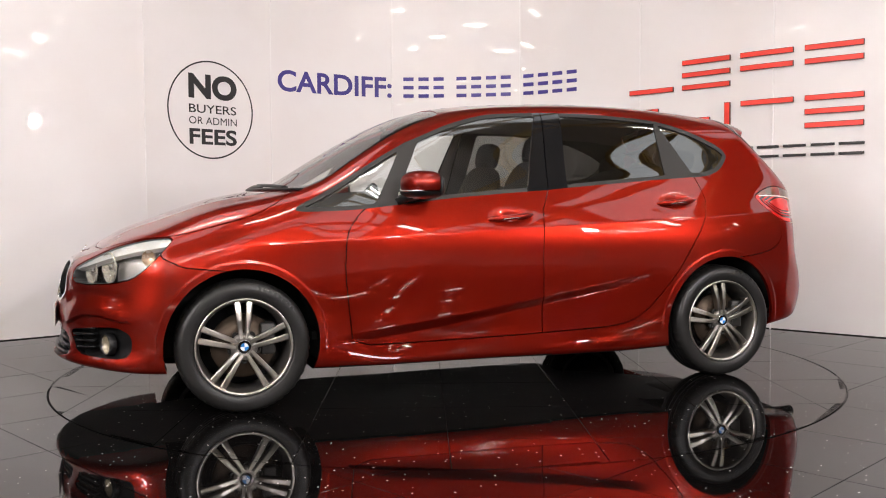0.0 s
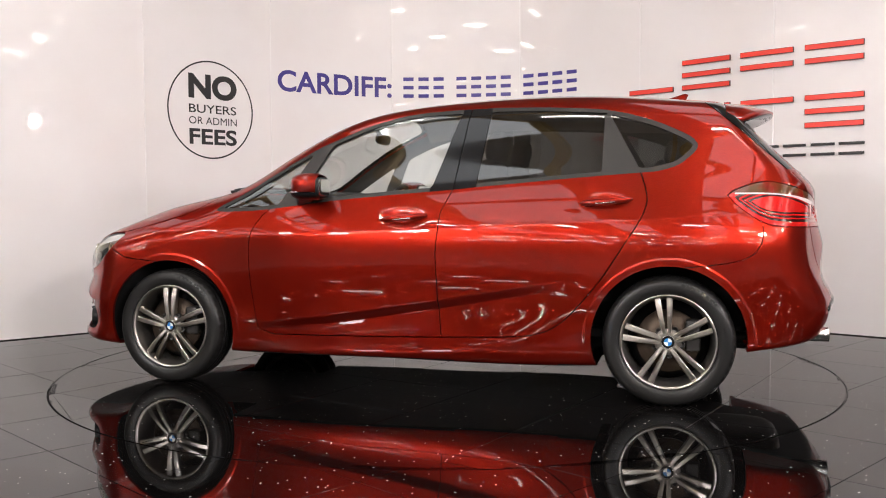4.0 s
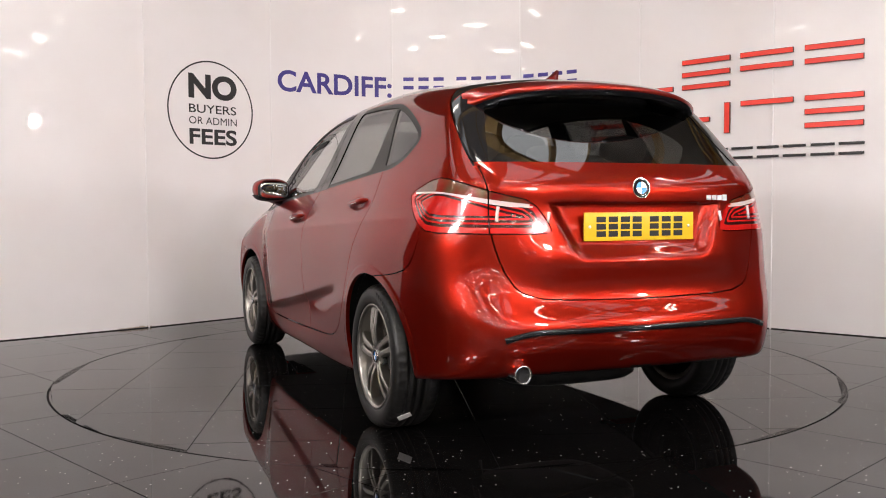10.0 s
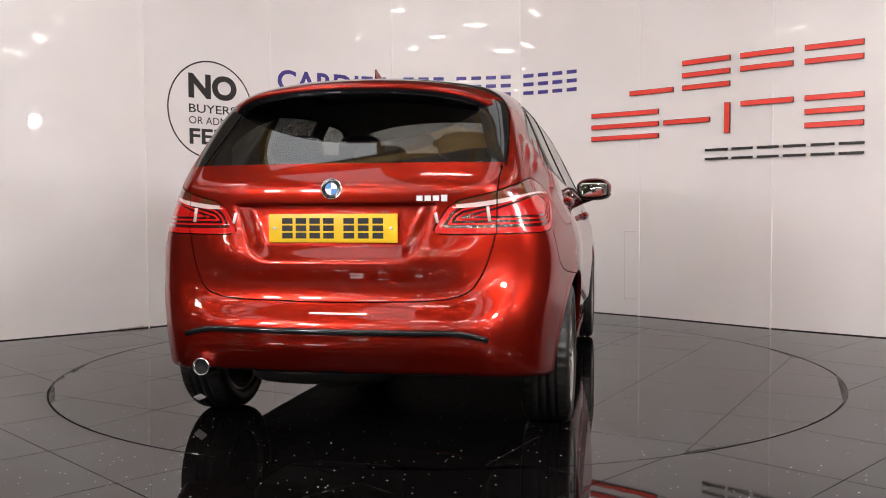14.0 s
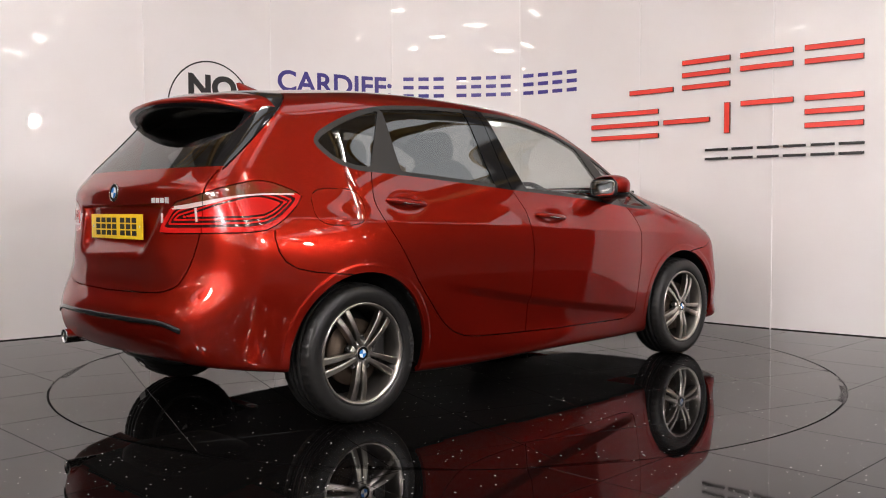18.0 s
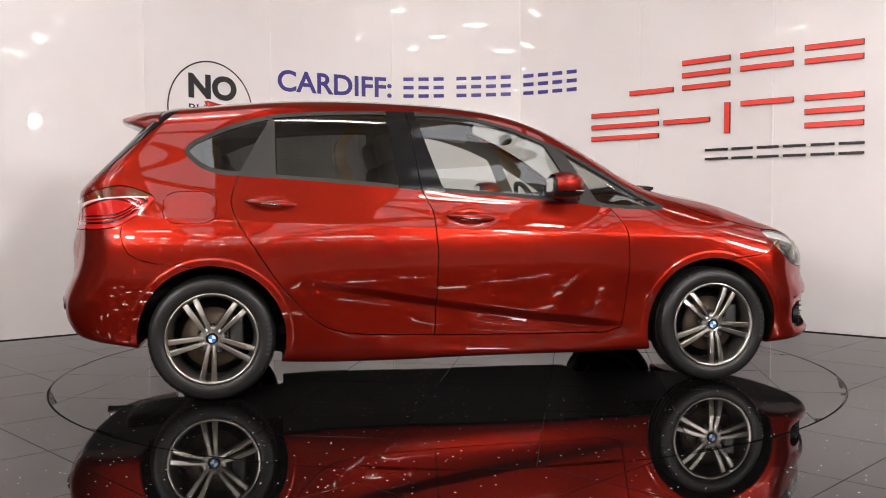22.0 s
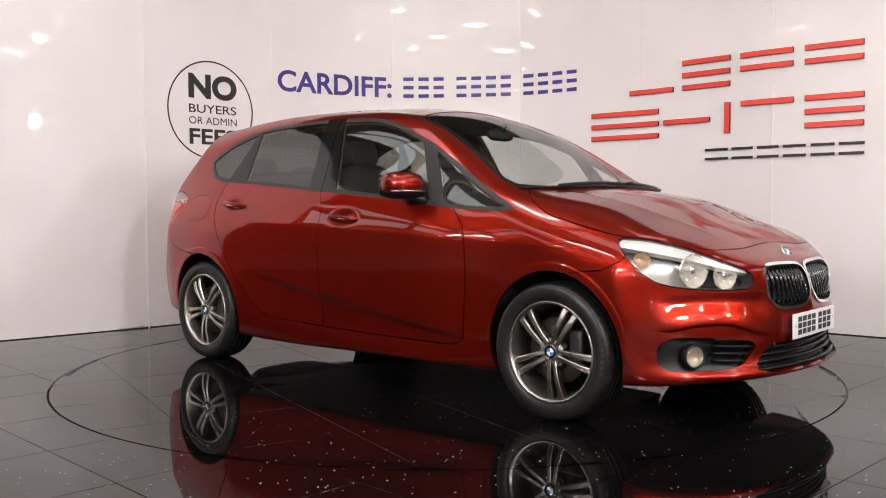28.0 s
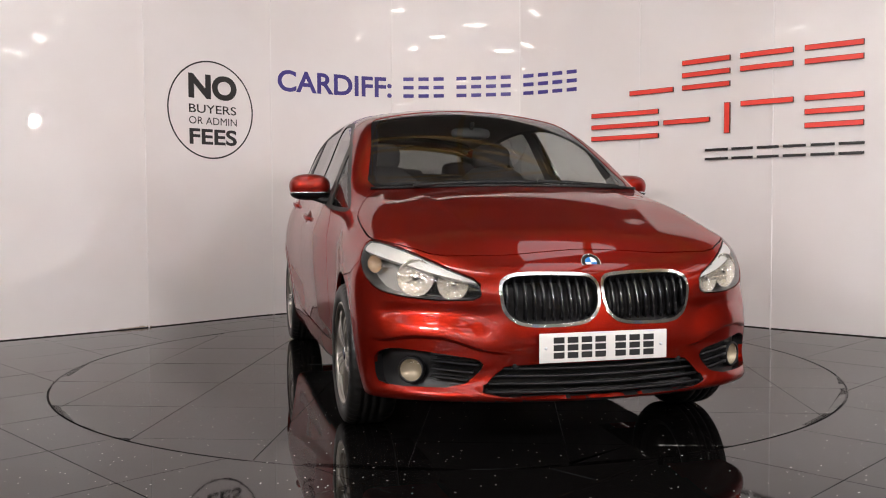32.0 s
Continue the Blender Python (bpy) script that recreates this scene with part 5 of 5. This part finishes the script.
# ---------------------------------------------------------------- sides
for s in (1, -1):
    doors = {n: [o for o in CAR.children if o.name.startswith(n)][0 if s > 0 else 1] for n in ("front_door", "rear_door")}
    for n, xc, zc, tilt in (("front_door", -.018, .908, -.055), ("rear_door", -1.035, .984, -.055)):
        bm = bmesh.new()
        path = []
        for k in range(13):
            u = -1 + k / 6
            x = xc + .128 * u
            z = zc + tilt * (.128 * u) * 1.6
            path.append((x, s * (flank_at(xc + .128, zc) - .002 + .022 * (1 - abs(u) ** 3)), z))
        sweep(bm, path, circle(.013, 10, 1.15), scale=[.35, .75] + [1] * 9 + [.75, .35])
        grip = part("door_handle", bm, PAINT, doors[n], "red pull handle")
        bm = bmesh.new()
        path = [(xc + .11 * u, s * (flank_at(xc + .128, zc) + .022 * (1 - abs(u) ** 3) + .0085), zc + tilt * .11 * u * 1.6 - .006) for u in (-.8, -.4, 0, .4, .8)]
        sweep(bm, path, [(.002, .002), (-.002, .002), (-.002, -.002), (.002, -.002)])
        part("handle_strip", bm, CHROME, doors[n])
    # mirror: painted cap, black lower shell, arm, glass, indicator strip
    cap = bmesh.new()
    pillow(cap, pose(.470, s * .918, 1.075, 0, 0, s * 14), .100, .108, .066, 2.5, 28)
    bmesh.ops.bisect_plane(cap, geom=cap.verts[:] + cap.edges[:] + cap.faces[:], plane_co=(0, 0, 1.042), plane_no=(0, 0, -1), clear_outer=True)
    bmesh.ops.bisect_plane(cap, geom=cap.verts[:] + cap.edges[:] + cap.faces[:], plane_co=(.402, s * .918, 0), plane_no=(-1, 0, 0), clear_outer=True)
    mirror = part("door_mirror", cap, PAINT, CAR, "red door mirror with black base and chrome strip")
    low = bmesh.new()
    pillow(low, pose(.470, s * .914, 1.050, 0, 0, s * 14), .104, .110, .050, 2.5, 28)
    bmesh.ops.bisect_plane(low, geom=low.verts[:] + low.edges[:] + low.faces[:], plane_co=(0, 0, 1.036), plane_no=(0, 0, 1), clear_outer=True)
    bmesh.ops.bisect_plane(low, geom=low.verts[:] + low.edges[:] + low.faces[:], plane_co=(.399, s * .918, 0), plane_no=(-1, 0, 0), clear_outer=True)
    part("mirror_base", low, BLACK_PLASTIC, mirror)
    bm = bmesh.new()
    sweep(bm, [(.470 + .105 * math.cos(a) * math.cos(s * radians(14)) - s * .111 * math.sin(a) * math.sin(s * radians(14)),
                s * .916 + s * .111 * math.sin(a) + .02 * math.cos(a) * s, 1.040) for a in [radians(-60 + 15 * i) for i in range(9)]],
          [(.005, .0035), (-.005, .0035), (-.005, -.0035), (.005, -.0035)])
    part("mirror_strip", bm, CHROME, mirror)
    bm = bmesh.new()
    sweep(bm, [(.56, s * .80, .985), (.53, s * .845, 1.0), (.50, s * .90, 1.018), (.49, s * .94, 1.03)], [(.040, .012), (-.030, .016), (-.034, -.016), (.036, -.020)])
    part("mirror_arm", bm, BLACK_PLASTIC, mirror)
    bm = bmesh.new()
    pillow(bm, pose(.403, s * .916, 1.065, 0, 0, s * 4), .012, .098, .052, 4, 24)
    part("mirror_housing", bm, BLACK_PLASTIC, mirror)
    bm = bmesh.new()
    pillow(bm, pose(.395, s * .916, 1.066, 0, 0, s * 4), .006, .088, .044, 5, 24)
    part("mirror_glass", bm, MIRROR, mirror)

# ---------------------------------------------------------------- cabin
arch_room = d_arch(mid)
panel("headliner", [f for f, m, n, nm in zip(shell.faces, mid, nor, name_of) if nm == "body" and m[2] > 1.30 and m[1] < .62 and n[2] > .6 and -1.55 < m[0] < .25], LINER, CAR,
      flange=0, inset=.030, label="pale grey roof lining")
for s in (1, -1):
    panel("pillar_lining", [f for f, m, nm in zip(shell.faces, mid, name_of) if nm in ("body", "pillar_trim", "window_trim") and m[2] > 1.02 and m[1] > .5 and -1.60 < m[0] < .95],
          LINER_DARK, CAR, s, flange=0, inset=.022, label="grey plastic pillar lining")
    panel("door_card", [f for f, m, nm, a in zip(shell.faces, mid, name_of, arch_room) if nm in ("front_door", "rear_door", "body") and .30 < m[2] < 1.12 and m[1] > .6 and -1.5 < m[0] < .95 and a > .02],
          DASH, CAR, s, flange=0, inset=.055, label="dark plastic door card")
bm = bmesh.new()
box_into(bm, -1.0, .97, -.66, .66, .30, .34)
box_into(bm, -1.85, -1.0, -.48, .48, .33, .37)
part("cabin_floor", bm, SEAT, CAR, smooth=False)
bm = bmesh.new()
pillow(bm, pose(.80, 0, .86, 0, 18, 0), .34, .76, .13, 4, 32)
part("dashboard", bm, DASH, CAR, "dark plastic dashboard")
bm = bmesh.new()
pillow(bm, pose(.60, -.37, 1.0, 0, 0, 0), .10, .17, .05, 3)
part("instrument_hood", bm, DASH, CAR)
bm = bmesh.new()
m = pose(.44, -.37, .93, 0, 0, 0) @ pose(0, 0, 0, 0, -24, 0)
ring = [m @ Vector((0, .185 * math.cos(a), .185 * math.sin(a))) for a in [2 * math.pi * i / 32 for i in range(33)]]
sweep(bm, ring, circle(.015, 8), up=(1, 0, .4), cap=False)
STEER = part("steering_wheel", bm, DASH, CAR, "black steering wheel")
bm = bmesh.new()
pillow(bm, m, .03, .075, .07, 3)
for d in (-1, 1):
    sweep(bm, [m @ Vector((0, 0, 0)), m @ Vector((0, d * .18, .02))], [(.02, .01), (-.02, .01), (-.02, -.01), (.02, -.01)])
sweep(bm, [m @ Vector((0, 0, 0)), m @ Vector((0, 0, -.18))], [(.02, .01), (-.02, .01), (-.02, -.01), (.02, -.01)], up=(1, 0, 0))
part("steering_boss", bm, DASH, STEER)
bm = bmesh.new()
pillow(bm, pose(.38, 0, 1.375, 0, -8, 0), .022, .115, .034, 3)
part("cabin_mirror", bm, BLACK_PLASTIC, CAR, "black rear-view mirror")
bm = bmesh.new()
sweep(bm, [(.38, 0, 1.39), (.42, 0, 1.43)], circle(.012, 8), up=(0, 1, 0))
part("mirror_stem", bm, BLACK_PLASTIC, CAR)
for y in (.37, -.37):
    seat = new("front_seat")
    seat.parent = CAR
    seat["label"] = "dark cloth front seat"
    bm = bmesh.new()
    pillow(bm, pose(.02, y, .60), .27, .25, .10, 3.5)
    part("seat_cushion", bm, SEAT, seat)
    bm = bmesh.new()
    pillow(bm, pose(-.30, y, .90, 0, -17, 0), .085, .245, .335, 3.2, 28)
    part("seat_back", bm, SEAT, seat)
    bm = bmesh.new()
    pillow(bm, pose(-.41, y, 1.285, 0, -12, 0), .055, .125, .088, 3.0, 24)
    part("headrest", bm, SEAT, seat)
    for d in (-.05, .05):
        bm = bmesh.new()
        sweep(bm, [(-.38, y + d, 1.16), (-.41, y + d, 1.28)], circle(.006, 6), up=(0, 1, 0))
        part("headrest_post", bm, CHROME, seat)
bench = new("rear_bench")
bench.parent = CAR
bench["label"] = "dark cloth rear bench with three headrests"
bm = bmesh.new()
pillow(bm, pose(-.85, 0, .62), .27, .66, .10, 4, 28)
part("bench_cushion", bm, SEAT, bench)
bm = bmesh.new()
pillow(bm, pose(-1.22, 0, .92, 0, -20, 0), .08, .66, .30, 4, 28)
part("bench_back", bm, SEAT, bench)
for y in (.40, 0, -.40):
    bm = bmesh.new()
    pillow(bm, pose(-1.35, y, 1.235 if y else 1.20, 0, -12, 0), .05, .125, .065 if y else .045, 3.0, 24)
    part("bench_headrest", bm, SEAT, bench)
bm = bmesh.new()
box_into(bm, -1.90, -1.33, -.62, .62, 1.035, 1.055)
part("parcel_shelf", bm, DASH, CAR, smooth=False)


# ---------------------------------------------------------------- signs on the wall
def wall_box(bm, s0, s1, z0, z1, out0, out1, n=6):
    """A block that follows the wall."""
    rows = []
    for j in range(n + 1):
        s = s0 + (s1 - s0) * j / n
        rows.append([bm.verts.new(wall_at(s, z, o)) for z, o in ((z0, out0), (z0, out1), (z1, out1), (z1, out0))])
    for a, b in zip(rows, rows[1:]):
        for j in range(4):
            bm.faces.new([a[j], b[j], b[(j + 1) % 4], a[(j + 1) % 4]])
    bm.faces.new(rows[0])
    bm.faces.new(rows[-1][::-1])
    bmesh.ops.recalc_face_normals(bm, faces=bm.faces[:])


def word(text, s0, s1, z0, z1, material, parent, bold=0.0, space=1.0):
    """A word in flat cut vinyl on the wall, filling the box."""
    cu = bpy.data.curves.new("word", "FONT")
    cu.body, cu.offset, cu.resolution_u, cu.space_character = text, bold, 5, space
    tmp = new("tmp", cu)
    me = bpy.data.meshes.new_from_object(tmp.evaluated_get(bpy.context.evaluated_depsgraph_get()))
    bpy.data.objects.remove(tmp)
    co = np.array([v.co for v in me.vertices])
    lo, hi = co.min(0), co.max(0)
    for v in me.vertices:
        v.co = wall_at(s0 + (s1 - s0) * (v.co.x - lo[0]) / (hi[0] - lo[0]), z0 + (z1 - z0) * (v.co.y - lo[1]) / (hi[1] - lo[1]), .003)
    me.materials.append(material)
    ob = new("word", me)
    ob.parent = parent
    return ob


sign = tagged(new("round_sign"), "black ringed notice in vinyl on the white wall", "sign")
bm = bmesh.new()
rows = []
for i in range(97):
    a = 2 * math.pi * i / 96
    rows.append([bm.verts.new(wall_at(5.376 + r * math.cos(a), 1.792 + r * math.sin(a), .003)) for r in (.400, .413)])
for a, b in zip(rows, rows[1:]):
    bm.faces.new([a[0], a[1], b[1], b[0]])
part("ring", bm, VINYL_BLACK, sign, smooth=False)
word("NO", 5.160, 5.630, 1.880, 2.090, VINYL_BLACK, sign, .045)
word("BUYERS", 5.162, 5.622, 1.762, 1.834, VINYL_BLACK, sign, .008)
word("OR ADMIN", 5.161, 5.626, 1.668, 1.730, VINYL_BLACK, sign, .0)
word("FEES", 5.163, 5.624, 1.498, 1.632, VINYL_BLACK, sign, .026)

phone = tagged(new("wall_lettering"), "dark blue vinyl lettering and bars on the wall", "lettering")
word("CARDIFF:", 6.041, 7.190, 2.010, 2.205, VINYL_BLUE, phone, .022)
for s0, s1, count in ((7.290, 7.703, 3), (7.801, 8.348, 4), (8.448, 9.023, 4)):
    step_s = (s1 - s0 + .022) / count
    for i in range(count):
        for z0, z1 in ((2.012, 2.046), (2.092, 2.126), (2.172, 2.206)):
            bm = bmesh.new()
            wall_box(bm, s0 + step_s * i + .012, s0 + step_s * (i + 1) - .034, z0, z1, 0, .003, 2)
            part("number_bar", bm, VINYL_BLUE, phone, smooth=False)

logo = tagged(new("wall_logo"), "raised red and black plastic bars of a wall logo", "logo")
for z0, z1, spans in ((1.918, 2.164, ((9.555, 9.975), (10.060, 10.490), (10.578, 10.998), (11.084, 11.503))),
                      (1.542, 1.788, ((9.175, 9.836), (9.885, 10.315), (10.445, 10.493), (10.585, 11.003), (11.088, 11.509)))):
    for k, (s0, s1) in enumerate(spans):
        low, centre, top = (0, .17), (.415, .585), (.83, 1.0)
        pieces = ((0, 1),) if s1 - s0 < .1 else ((low,), (low, centre, top), (centre, top), (centre, top))[k] if len(spans) == 4 else (
            (low, centre, top), (centre,), (), (top,), (low, centre, top))[k]
        for a, b in pieces:
            bm = bmesh.new()
            wall_box(bm, s0, s1, z0 + (z1 - z0) * a, z0 + (z1 - z0) * b, .004, .020)
            part("logo_edge", bm, LOGO_EDGE, logo, smooth=False)
            bm = bmesh.new()
            wall_box(bm, s0 + .003, s1 - .003, z0 + (z1 - z0) * a + .003, z0 + (z1 - z0) * b - .003, .019, .0225)
            part("logo_bar", bm, LOGO_RED, logo, smooth=False)
for s0, s1 in ((10.273, 10.474), (10.508, 10.684), (10.721, 10.892), (10.927, 11.097), (11.135, 11.306), (11.336, 11.513)):
    for a, b in ((1.333, 1.353), (1.406, 1.426)):
        bm = bmesh.new()
        wall_box(bm, s0, s1, a, b, .003, .016)
        part("logo_black_bar", bm, VINYL_BLACK, logo, smooth=False)


# ---------------------------------------------------------------- light fittings
def batten(x, y, z, turn):
    """A twin-tube batten that hangs on two wires."""
    thing = tagged(new("tube_light"), "twin fluorescent tube batten hung under the roof", "light", "hall lights")
    thing.matrix_basis = pose(x, y, z, 0, 0, turn)
    bm = bmesh.new()
    slab(bm, pose(0, 0, .045), 1.26, .26, .05, .008)
    part("housing", bm, BATTEN_WHITE, thing, smooth=False)
    for d in (-.085, .085):
        bm = bmesh.new()
        sweep(bm, [(-.60, d, 0), (.60, d, 0)], circle(.014, 10))
        part("tube", bm, TUBE_GLOW, thing)
    for d in (-.6, .6):
        bm = bmesh.new()
        sweep(bm, [(d, 0, .07), (d, 0, 6.98 - z)], circle(.003, 5), up=(1, 0, 0))
        part("wire", bm, WHEEL_DARK, thing)


def studio_panel(x, y, z, target, wide, high):
    """A bright panel light on a pole stand."""
    thing = tagged(new("panel_light"), "white studio panel light on a black stand", "light", "stand lights")
    thing.location = (x, y, 0)
    m = Matrix.Translation((0, 0, z)) @ look((x, y, z), target).to_3x3().to_4x4()
    bm = bmesh.new()
    slab(bm, m @ pose(0, 0, .03), wide + .04, high + .04, .05, .008)
    part("housing", bm, BLACK_PLASTIC, thing, smooth=False)
    bm = bmesh.new()
    sweep(bm, [(0, -.05, 0), (0, -.05, z - .05)], circle(.018, 10), up=(1, 0, 0))
    part("pole", bm, WHEEL_DARK, thing)
    for k in range(3):
        bm = bmesh.new()
        a = 2 * math.pi * k / 3
        sweep(bm, [(0, -.05, .5), (.45 * math.cos(a), -.05 + .45 * math.sin(a), .012)], circle(.011, 8), up=(.1, .2, 1))
        part("stand_leg", bm, WHEEL_DARK, thing)


for x, y, z, turn in TUBES:
    batten(x, y, z, turn)
for x, y, z, target, wide, high, watts in PANELS:
    studio_panel(x, y, z, target, wide, high)


# ---------------------------------------------------------------- what moves
def motions():
    rows = []
    for i in range(33):
        a = heading(i)
        rows.append((float(i), pose(0, 0, 0, 0, 0, a) @ pose(0.0024, 0.0462, 0)))
    walk(CAR, rows)
    walk(TABLE, [(float(i), pose(0, 0, 0, 0, 0, heading(i))) for i in range(33)])


motions()
